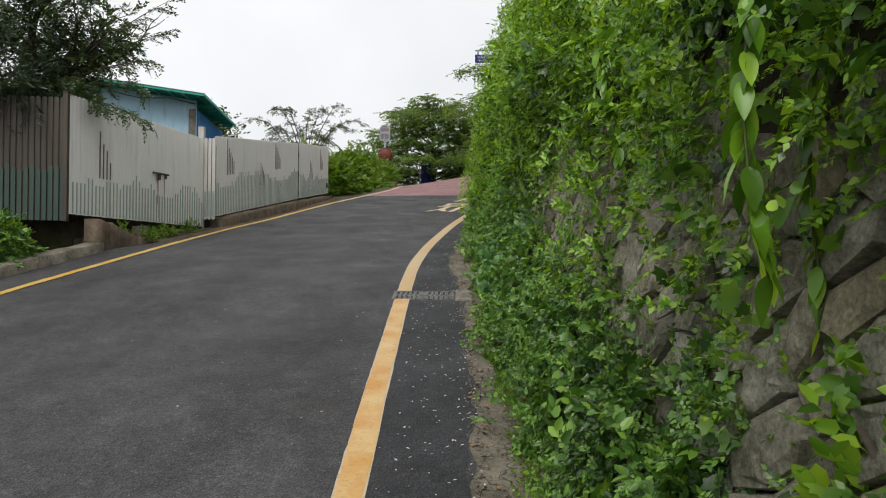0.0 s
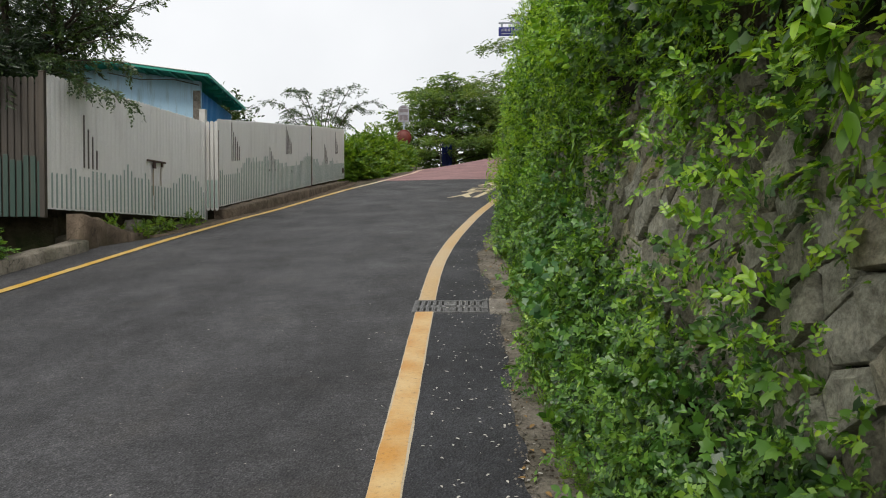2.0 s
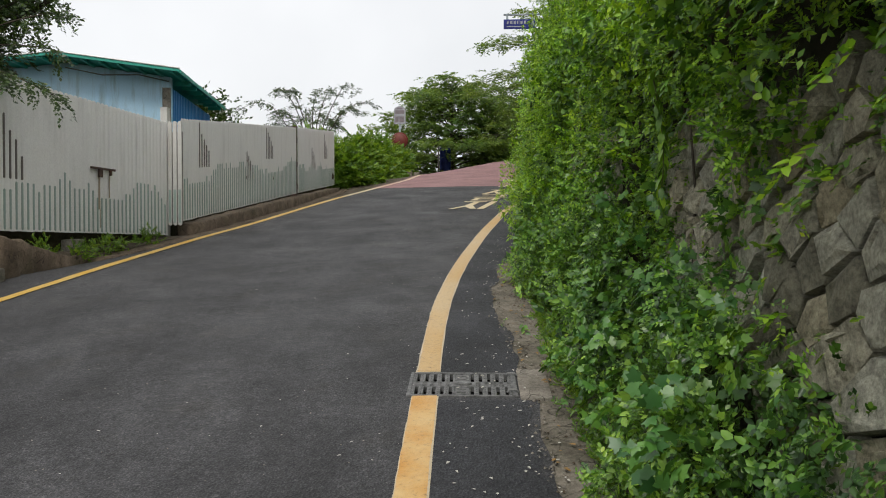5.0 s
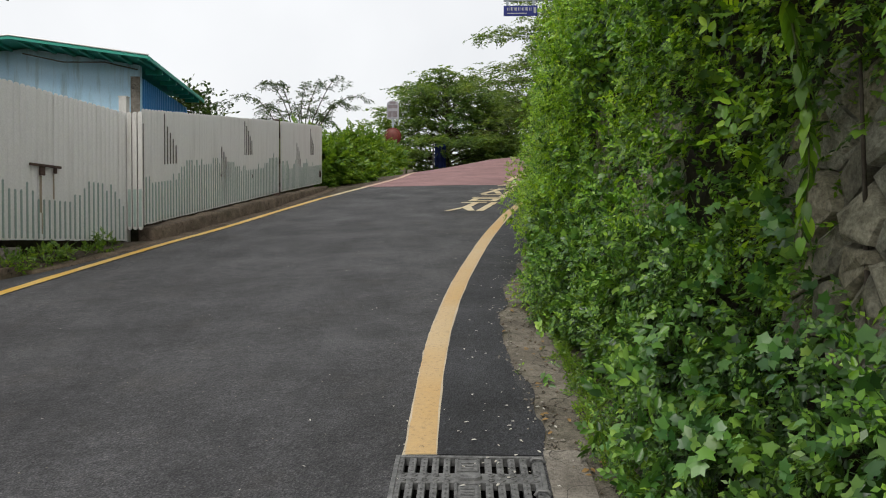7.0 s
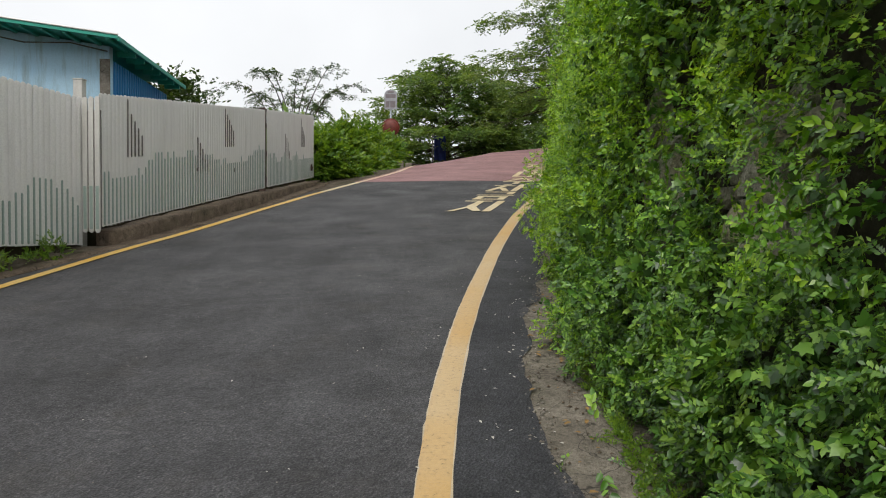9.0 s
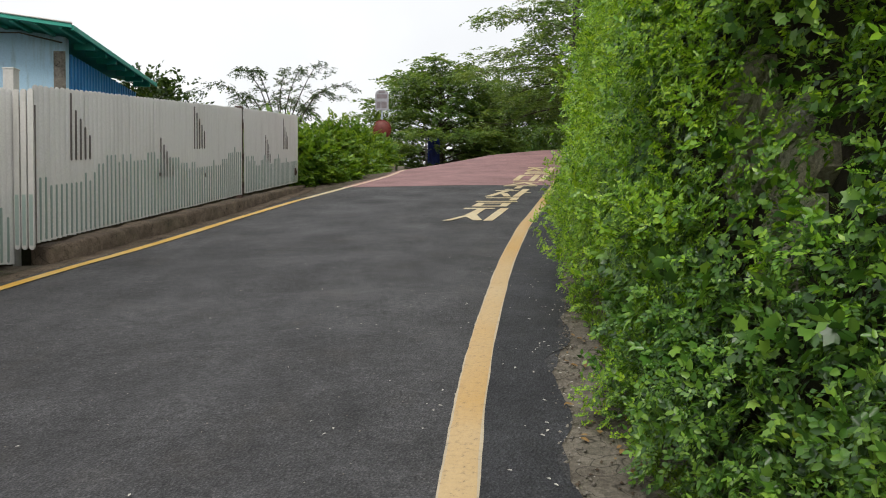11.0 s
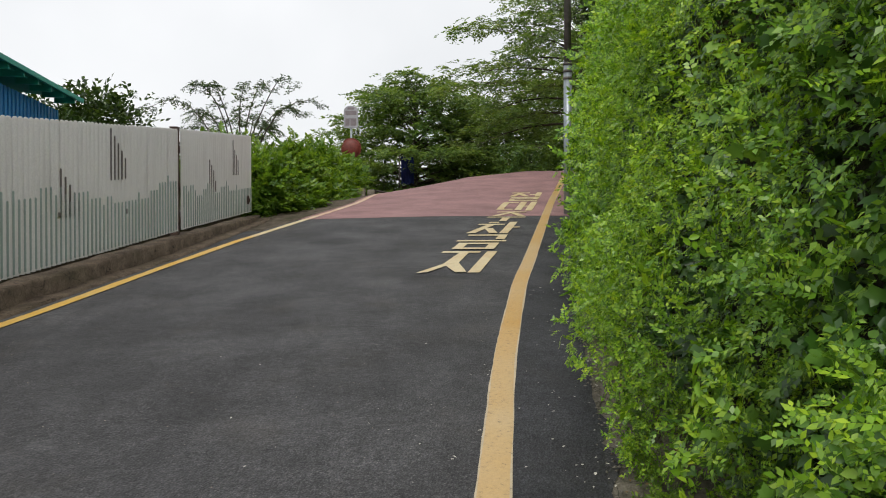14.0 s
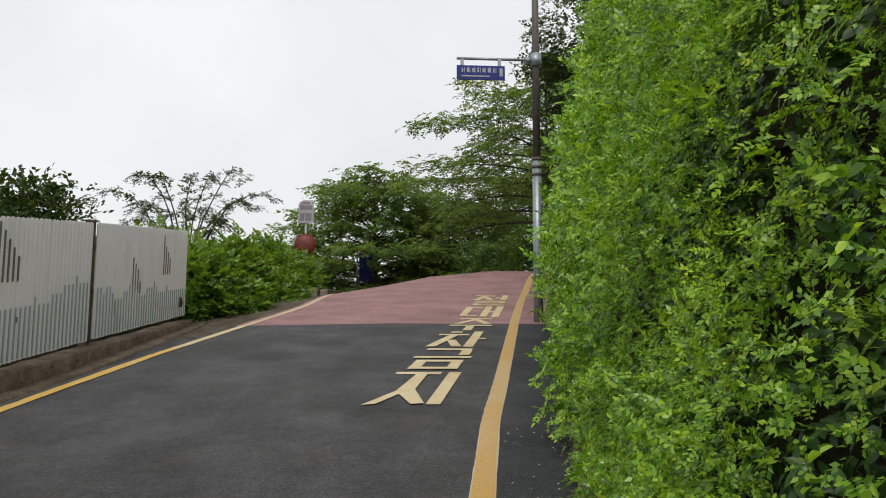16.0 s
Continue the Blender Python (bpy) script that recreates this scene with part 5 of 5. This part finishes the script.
def arching_tree():
    """A thin tree whose branches arch outwards, with feathery leaves along them."""
    rng, nr = random.Random(5), np.random.default_rng(5)
    t = tagged(empty("sparse_tree", pose(-7.5, 37.4, 3.0)), "thin sparse tree with arching feathery branches", "tree")
    bm = bmesh.new()
    tube(bm, [(0, 0, -0.2), (0.05, 0, 1.2), (0, 0, 2.0)], [0.10, 0.08, 0.07], 8)
    P, A = [], []
    for k in range(17):
        a = 6.283 * k / 17 + rng.uniform(-0.2, 0.2)
        reach, rise = rng.uniform(1.5, 3.2), rng.uniform(2.0, 3.7)
        pts = []
        for i in range(9):
            f = i / 8
            r = reach * f ** 1.1
            pts.append(Vector((math.cos(a) * r + 0.06 * math.sin(9 * f + k), math.sin(a) * r, 1.8 + rise * math.sin(min(f * 1.9, 1.9)) + 0.05 * math.sin(7 * f + k))))
        tube(bm, pts, [0.035 * (1 - 0.85 * i / 8) for i in range(9)], 5, False)
        for i in range(3, 9):
            for _ in range(13):
                q = pts[i] + Vector((rng.uniform(-0.15, 0.15), rng.uniform(-0.15, 0.15), rng.uniform(-0.1, 0.1)))
                d = (pts[i] - pts[i - 1]).normalized()
                P.append(tuple(q))
                A.append((d.x + rng.uniform(-0.8, 0.8), d.y + rng.uniform(-0.8, 0.8), d.z * 0.4 + rng.uniform(-0.4, 0.3)))
    part("trunk", bm, BARK, t, smooth=True)
    P, A = np.array(P), np.array(A)
    up = np.tile(np.array((0.0, 0.0, 1.0)), (len(P), 1)) + nr.normal(0, 0.3, (len(P), 3))
    scatter("crown", P, A, up, 0.26 * nr.uniform(0.6, 1.3, len(P)), ("spray",), OVERLEAF, nr, t)


arching_tree()


# ---------------------------------------------------------------- signs and poles
def street_pole():
    z0 = float(gz(2.05, 25.0))
    p = tagged(empty("street_pole", pose(2.05, 25.0, z0)), "grey steel street pole with a blue street name plate", "street pole")
    bm = bmesh.new()
    tube(bm, [(0, 0, -0.2), (0, 0, 2.9)], [0.085, 0.08], 14)
    part("lower_shaft", bm, STEEL, p, "grey galvanised shaft", True)
    bm = bmesh.new()
    for z in (2.62, 2.76, 2.9):
        tube(bm, [(0, 0, z), (0, 0, z + 0.05)], 0.092, 14)
    part("band", bm, POLEDARK, p, "dark clamp bands", True)
    bm = bmesh.new()
    tube(bm, [(0, 0, 2.9), (0, 0, 7.6)], [0.072, 0.058], 12)
    part("upper_shaft", bm, POLEDARK, p, "dark weathered upper shaft", True)
    bm = bmesh.new()
    tube(bm, [(0, 0, 4.66), (0, 0, 4.90)], 0.105, 12)
    tube(bm, [(-0.10, 0, 4.78), (-0.2, 0, 4.78)], 0.06, 10)
    part("clamp", bm, STEEL, p, "round pole clamp")
    bm = bmesh.new()
    tube(bm, [(-0.15, 0, 4.78), (-1.46, -0.06, 4.76)], 0.026, 8)
    part("arm", bm, STEEL, p, "horizontal steel arm")
    plate_bm = bmesh.new()
    box(plate_bm, (-1.46, -0.075, 4.36), (-0.58, -0.045, 4.63), 0.008)
    plate = part("name_plate", plate_bm, SIGNBLUE, p, "blue street name plate with white marks")
    for x in (-1.36, -0.68):
        bm = bmesh.new()
        box(bm, (x - 0.03, -0.075, 4.63), (x + 0.03, -0.035, 4.76), 0.005)
        part("bracket", bm, STEEL, p)
    for i in range(7):
        bm = bmesh.new()
        x = -1.37 + i * 0.095
        box(bm, (x, -0.081, 4.50), (x + 0.03 + 0.008 * (i % 3), -0.0755, 4.575 + 0.01 * (i % 2)), 0.002)
        box(bm, (x + 0.048, -0.081, 4.49), (x + 0.06, -0.0755, 4.59), 0.001)
        part("mark", bm, SIGNWHITE, plate)
    bm = bmesh.new()
    box(bm, (-1.37, -0.081, 4.415), (-0.86, -0.0755, 4.44), 0.002)
    part("mark", bm, SIGNWHITE, plate)
    bm = bmesh.new()
    box(bm, (-0.68, -0.081, 4.43), (-0.62, -0.0755, 4.58), 0.002)
    part("mark", bm, SIGNWHITE, plate)


def mirror_post():
    z0 = float(gz(-3.55, 37.6))
    p = tagged(empty("mirror_post", pose(-3.55, 37.6, z0)), "post with a small sign over a red-backed round traffic mirror", "traffic mirror")
    zm, zs = 6.42 - z0, 7.55 - z0
    bm = bmesh.new()
    tube(bm, [(0, 0.06, -0.1), (0, 0.06, zs + 0.3)], 0.038, 10)
    part("post", bm, STEEL, p, "", True)
    bm = bmesh.new()
    rings = []
    for r, y in ((0.0, -0.10), (0.16, -0.09), (0.27, -0.055), (0.335, 0.0), (0.345, 0.03)):
        rings.append([bm.verts.new((r * math.cos(6.28318 * k / 28), y, zm + r * math.sin(6.28318 * k / 28))) for k in range(28)] if r else [bm.verts.new((0, y, zm))])
    for k in range(28):
        bm.faces.new((rings[0][0], rings[1][k], rings[1][(k + 1) % 28]))
        for a, b in zip(rings[1:], rings[2:]):
            bm.faces.new((a[k], a[(k + 1) % 28], b[(k + 1) % 28], b[k]))
    bm.faces.new(rings[-1])
    disc = part("mirror_back", bm, REDBACK, p, "dull red dished back", True)
    bm = bmesh.new()
    pts = [(0.35 * math.cos(6.28318 * k / 32), 0.02, zm + 0.35 * math.sin(6.28318 * k / 32)) for k in range(33)]
    tube(bm, pts, 0.022, 6, False)
    part("rim", bm, REDBACK, disc, "dull red rim")
    bm = bmesh.new()
    w, h = 0.26, 0.40
    out = [(-w, -h), (w, -h), (w, h * 0.55)] + [(w * math.cos(a), h * 0.55 + 0.18 * math.sin(a)) for a in (0.4, 0.8, 1.2, 1.57, 1.94, 2.34, 2.74)] + [(-w, h * 0.55)]
    f0 = [bm.verts.new((x, 0.0, zs + z)) for x, z in out]
    f1 = [bm.verts.new((x, 0.02, zs + z)) for x, z in out]
    bm.faces.new(f0)
    bm.faces.new(f1[::-1])
    for k in range(len(out)):
        bm.faces.new((f0[k], f1[k], f1[(k + 1) % len(out)], f0[(k + 1) % len(out)]))
    board = part("sign_board", bm, SIGNWHITE, p, "white arched sign board")
    for lo, hi in (((-0.2, -0.006, zs - 0.32), (-0.05, -0.001, zs - 0.06)), ((-0.02, -0.006, zs - 0.32), (0.19, -0.001, zs - 0.06)), ((-0.2, -0.006, zs + 0.06), (0.2, -0.001, zs + 0.22)), ((-0.12, -0.006, zs + 0.26), (0.12, -0.001, zs + 0.34))):
        bm = bmesh.new()
        box(bm, lo, hi, 0.002)
        part("mark", bm, SIGNGREY, board)


for i, (x, y) in enumerate(((8.2, 43.0), (10.5, 46.0), (6.6, 44.5), (5.2, 43.0), (3.8, 44.5))):
    bush("undergrowth", (x, y, float(gz(x, y)) - 0.5), (1.8, 1.5, 1.2), 420, 0.55, ("spray",), TREELEAF, "dark undergrowth beneath the far trees", 80 + i, "undergrowth", "undergrowth below the far trees")


def blue_board():
    z0 = float(gz(-1.7, 44))
    p = tagged(empty("blue_board", pose(-1.75, 45.5, z0)), "dark blue tarpaulin sheet hung on a post under the trees", "tarpaulin")
    bm = bmesh.new()
    tube(bm, [(-0.42, 0.1, -0.2), (-0.42, 0.1, 7.2 - z0)], 0.04, 8)
    part("post", bm, POLEDARK, p)
    bm = bmesh.new()
    n = 9
    g = [[bm.verts.new((-0.34 + 0.6 * i / n, 0.05 * math.sin(i * 1.7 + j * 0.6), 5.75 - z0 + 1.25 * j / n + 0.04 * math.sin(i * 1.1))) for i in range(n + 1)] for j in range(n + 1)]
    for j in range(n):
        for i in range(n):
            bm.faces.new((g[j][i], g[j][i + 1], g[j + 1][i + 1], g[j + 1][i]))
    bmesh.ops.solidify(bm, geom=bm.faces[:], thickness=0.012)
    part("sheet", bm, TARP, p, "wrinkled blue sheet", True)


street_pole()
mirror_post()
blue_board()
for x, y, w, h in ((-2.72, 32.6, 0.26, 0.30), (-2.45, 33.0, 0.22, 0.22)):
    bm = bmesh.new()
    z0 = float(gz(x, y))
    box(bm, (x - w / 2, y - 0.2, z0 - 0.1), (x + w / 2, y + 0.2, z0 + h), 0.03)
    tagged(part("concrete_block", bm, CONCRETE), "small pale concrete block at the road edge", "concrete block")


rail = tagged(empty("low_rail", pose(-2.45, 33.2, float(gz(-2.45, 33.2)))), "low dark steel rail at the road edge by the hedge", "rail")
bm = bmesh.new()
tube(bm, [(0.0, 0.0, 0.24), (0.35, 0.9, 0.22), (0.75, 2.2, 0.16)], 0.03, 6)
part("bar", bm, POLEDARK, rail)
for x, y in ((0.1, 0.25), (0.62, 1.8)):
    bm = bmesh.new()
    tube(bm, [(x, y, -0.15), (x, y, 0.21)], 0.025, 6)
    part("stake", bm, POLEDARK, rail)


# ---------------------------------------------------------------- stones of the wall
def clip_poly(poly, nx, ny, c):
    out = []
    for i, p in enumerate(poly):
        q = poly[(i + 1) % len(poly)]
        dp, dq = nx * p[0] + ny * p[1] - c, nx * q[0] + ny * q[1] - c
        if dp <= 0:
            out.append(p)
        if dp * dq < 0:
            t = dp / (dp - dq)
            out.append((p[0] + t * (q[0] - p[0]), p[1] + t * (q[1] - p[1])))
    return out


def stones():
    """Rough stones laid diamond-wise, set in the wall one by one."""
    rng = random.Random(77)
    seeds = []
    for j in range(16):
        for i in range(50):
            seeds.append((0.9 + (i + 0.5 * (j % 2)) * 0.245 + rng.uniform(-0.065, 0.065), 0.10 + j * 0.13 + rng.uniform(-0.038, 0.038)))
    count = 0
    for a in seeds:
        poly = [(a[0] - 0.5, a[1] - 0.5), (a[0] + 0.5, a[1] - 0.5), (a[0] + 0.5, a[1] + 0.5), (a[0] - 0.5, a[1] + 0.5)]
        for b in seeds:
            if b is a or abs(b[0] - a[0]) > 0.95 or abs(b[1] - a[1]) > 0.8:
                continue
            dx, dy = b[0] - a[0], b[1] - a[1]
            c = (b[0] ** 2 + b[1] ** 2 - a[0] ** 2 - a[1] ** 2) / 2
            poly = clip_poly(poly, dx, dy, c)
        if len(poly) < 3:
            continue
        pts = [(s_ - 0.35 * v + 0.4, v) for s_, v in poly]
        cx = sum(p[0] for p in pts) / len(pts)
        cv = sum(p[1] for p in pts) / len(pts)
        if cv > 1.95 or cv < 0.25 or not 1.0 < cx < 12.6 or min(((cx - e[0]) / e[2]) ** 2 + ((cv - e[1]) / e[3]) ** 2 for e in ELLIPSES) > 3.3:
            continue
        bm = bmesh.new()
        deep = rng.uniform(0.045, 0.085)
        tx, tv = rng.uniform(-0.06, 0.06), rng.uniform(-0.06, 0.06)
        rings = []
        for k, out in ((0.965, -0.05), (0.95, deep * 0.4), (0.88, deep * 0.9), (0.55, deep * 1.04)):
            ring = []
            for q, v in pts:
                yy, hh = cx + (q - cx) * k, cv + (v - cv) * k
                o = out + (tx * (yy - cx) + tv * (hh - cv)) * 2 + (rng.uniform(-0.012, 0.012) if out > 0 else 0)
                ring.append(bm.verts.new((float(wall_x(yy, hh)) - o, yy, float(gz(wall_base(yy), yy)) + hh)))
            rings.append(ring)
        n = len(pts)
        for u, v in zip(rings, rings[1:]):
            for k in range(n):
                bm.faces.new((u[k], u[(k + 1) % n], v[(k + 1) % n], v[k]))
        bm.faces.new(rings[-1])
        part("stone", bm, STONE, stone_wall)
        count += 1
    return count


stones()


# ---------------------------------------------------------------- litter on the asphalt
def litter(name, n, x_of, y0, y1, size, material, label, seed):
    nr = np.random.default_rng(seed)
    y = nr.uniform(y0, y1, n)
    x = x_of(y, nr)
    a = nr.uniform(0, 6.28, n)
    tv, tf = leaf(1.0, 0.55, 0.3, 0.2)
    k = size * nr.uniform(0.5, 1.5, n)
    c, s_ = np.cos(a), np.sin(a)
    v = np.stack([x[:, None] + k[:, None] * (tv[:, 0] * c[:, None] - tv[:, 1] * s_[:, None]), y[:, None] + k[:, None] * (tv[:, 0] * s_[:, None] + tv[:, 1] * c[:, None]), np.zeros((n, 6)) + k[:, None] * (tv[:, 2] + 0.1)], -1)
    v[..., 2] += gz(v[..., 0], v[..., 1]) + 0.010
    f = (tf[None] + (np.arange(n) * 6)[:, None, None]).reshape(-1, 4)
    return tagged(bulk(name, v.reshape(-1, 3), f, material), label, "litter", kind="stuff")


between = lambda y, nr: right_line(y) + 0.18 + (road_edge(y) - right_line(y) - 0.1) * nr.random(len(y)) ** 0.7
litter("fallen_petals", 330, between, 1.5, 9.5, 0.019, PETAL, "pale fallen petals on the asphalt edge", 3)
litter("fallen_petals", 160, between, 9.5, 18.0, 0.018, PETAL, "scattered pale petals further up the lane", 4)
litter("fallen_petals", 130, lambda y, nr: right_line(y) - nr.random(len(y)) ** 2 * 2.2, 2.0, 16.0, 0.016, PETAL, "a few pale petals on the open lane", 5)
litter("dry_leaves", 160, lambda y, nr: road_edge(y) + nr.random(len(y)) * 0.35, 2.0, 14.0, 0.035, DRYLEAF, "brown dry leaves at the wall foot", 6)


def edge_grass():
    """Small tufts where the weeds thin out over the concrete strip."""
    nr = np.random.default_rng(31)
    n = 2600
    y = nr.uniform(1.2, 14.5, n)
    x = foot_front(y) - 0.10 * nr.random(n) ** 2 + 0.06 * wave(y * 2.0, y * 0.0, 3) + 0.03
    P = np.stack([x, y, gz(x, y) + 0.004], -1)
    axis = np.stack([nr.normal(-0.3, 0.5, n), nr.normal(0, 0.5, n), np.abs(nr.normal(0.7, 0.3, n))], -1)
    up = np.stack([nr.normal(-0.5, 0.4, n), nr.normal(-0.4, 0.4, n), np.ones(n)], -1)
    tagged(scatter("edge_grass", P, axis, up, 0.055 * nr.uniform(0.5, 1.5, n), ("twig", "pinnate"), HEDGELEAF, nr), "thin yellow-green weeds creeping over the concrete strip", "weeds", kind="stuff")


edge_grass()


# ---------------------------------------------------------------- near vines and weeds
def fine_leaf(length, width, droop=0.5):
    """A folded oval leaf with a pointed tip, as twelve quads along its midrib."""
    n = 6
    v, f = [], []
    for i in range(n + 1):
        t = i / n
        w = width * (math.sin(math.pi * min(1, t * 1.02) ** 0.8) ** 0.8 * 0.5 if 0 < i < n else 0.01)
        z = -droop * width * t * t
        lift = 0.22 * w + 0.03 * width * math.sin(i * 2.1)
        v += [(t * length, w, z + lift), (t * length, 0, z), (t * length, -w, z + lift)]
    for i in range(n):
        a, b = i * 3, i * 3 + 3
        f += [(a, a + 1, b + 1, b), (a + 1, a + 2, b + 2, b + 1)]
    return np.array(v), np.array(f)


def hanging_vine(x, y, z1, z0, seed, label, size=0.075):
    """A hanging strand with paired leaves down its length."""
    rng = random.Random(seed)
    t = tagged(empty("hanging_vine", pose(x, y, z1)), label, "vine")
    n = int((z1 - z0) / 0.017)
    bend = lambda f: Vector((0.05 * math.sin(f * 5 + seed), 0.04 * math.sin(f * 3.1), -f * (z1 - z0)))
    bm = bmesh.new()
    tube(bm, [bend(i / 12) for i in range(13)], [0.006 * (1 - 0.6 * i / 12) for i in range(13)], 5)
    part("stem", bm, STEM, t)
    bits = []
    for i in range(n):
        a = rng.uniform(0, 6.28)
        v, f = fine_leaf(size * rng.uniform(0.7, 1.3), size * rng.uniform(0.36, 0.5), rng.uniform(0.2, 0.8))
        v = v @ np.array([[0.5, 0, -0.85], [0, 1, 0], [0.85, 0, 0.5]])
        v = turn_z(v, a)
        bits.append((v + np.array(bend((i + 0.5) / n)), f))
    v, f = join(bits)
    bulk("leaves", v, f, VINE, t)
    return t


hanging_vine(0.555, 1.31, 2.75, 1.58, 1, "long hanging strand of dark green leaves over the wall", 0.085)
hanging_vine(0.82, 1.62, 2.6, 1.2, 2, "thin hanging strand with broad bright leaves", 0.07)
hanging_vine(0.62, 3.1, 2.9, 2.0, 3, "short hanging leafy strand")
hanging_vine(0.60, 7.3, 3.4, 2.2, 4, "hanging leafy strand beside the bare stones")
bm = bmesh.new()
tube(bm, [(0.80, 7.25, 1.6), (0.76, 7.2, 1.95), (0.79, 7.28, 2.3), (0.74, 7.22, 2.7)], [0.009, 0.008, 0.007, 0.005], 7)
tagged(part("creeper_stem", bm, BARK, smooth=True), "rusty brown woody creeper stem on the wall", "creeper stem")
bush("weed", (0.86, 1.35, 1.0), (0.16, 0.28, 0.22), 60, 0.15, ("broad",), VINE, "bright leafy shoots in front of the stones", 91)
bush("weed", (0.70, 2.15, 0.55), (0.22, 0.35, 0.25), 120, 0.14, ("twig", "broad"), SHRUBLEAF, "leafy weed at the wall foot", 92)
for i, (x, y) in enumerate(((-5.78, 13.0), (-5.5, 14.6), (-5.42, 15.5), (-5.85, 13.25), (-5.62, 13.75), (-5.5, 14.2), (-5.38, 15.1))):
    bush("weed", (x, y, float(gz(x, y)) + 0.02), (0.16, 0.26, 0.22 if i == 0 else 0.09 + 0.04 * (i % 3)), 80, 0.12, ("twig", "pinnate"), HEDGELEAF, "weeds growing below the white gate", 95 + i, group="weeds below the gate")


def pebbles(name, n, x_of, y0, y1, size, material, label, seed):
    nr = np.random.default_rng(seed)
    y = nr.uniform(y0, y1, n)
    x = x_of(y, nr)
    oc = np.array([(1, 0, 0), (0, 1, 0), (-1, 0, 0), (0, -1, 0), (0, 0, 0.8), (0, 0, -0.3)])
    tf = np.array([(0, 1, 4), (1, 2, 4), (2, 3, 4), (3, 0, 4), (1, 0, 5), (2, 1, 5), (3, 2, 5), (0, 3, 5)])
    k = size * nr.uniform(0.4, 1.5, n)
    v = oc[None] * k[:, None, None] * nr.uniform(0.6, 1.3, (n, 6, 1))
    v[..., 0] += x[:, None]
    v[..., 1] += y[:, None]
    v[..., 2] += gz(v[..., 0], v[..., 1]) + 0.002
    f = (tf[None] + (np.arange(n) * 6)[:, None, None]).reshape(-1, 3)
    return tagged(bulk(name, v.reshape(-1, 3), f, material), label, "gravel", kind="stuff")


pebbles("edge_crumbs", 900, lambda y, nr: road_edge(y) + nr.normal(0.02, 0.035, len(y)), 1.5, 16.0, 0.009, PALE, "pale concrete crumbs along the asphalt edge", 12)
pebbles("dark_crumbs", 700, lambda y, nr: road_edge(y) + nr.random(len(y)) * 0.3, 1.5, 16.0, 0.008, KERB, "dark grit on the concrete strip", 13)
pebbles("lane_grit", 900, lambda y, nr: right_line(y) - 0.1 - nr.random(len(y)) * 4.5, 2.0, 17.0, 0.004, PALE, "tiny pale grit on the lane", 14)
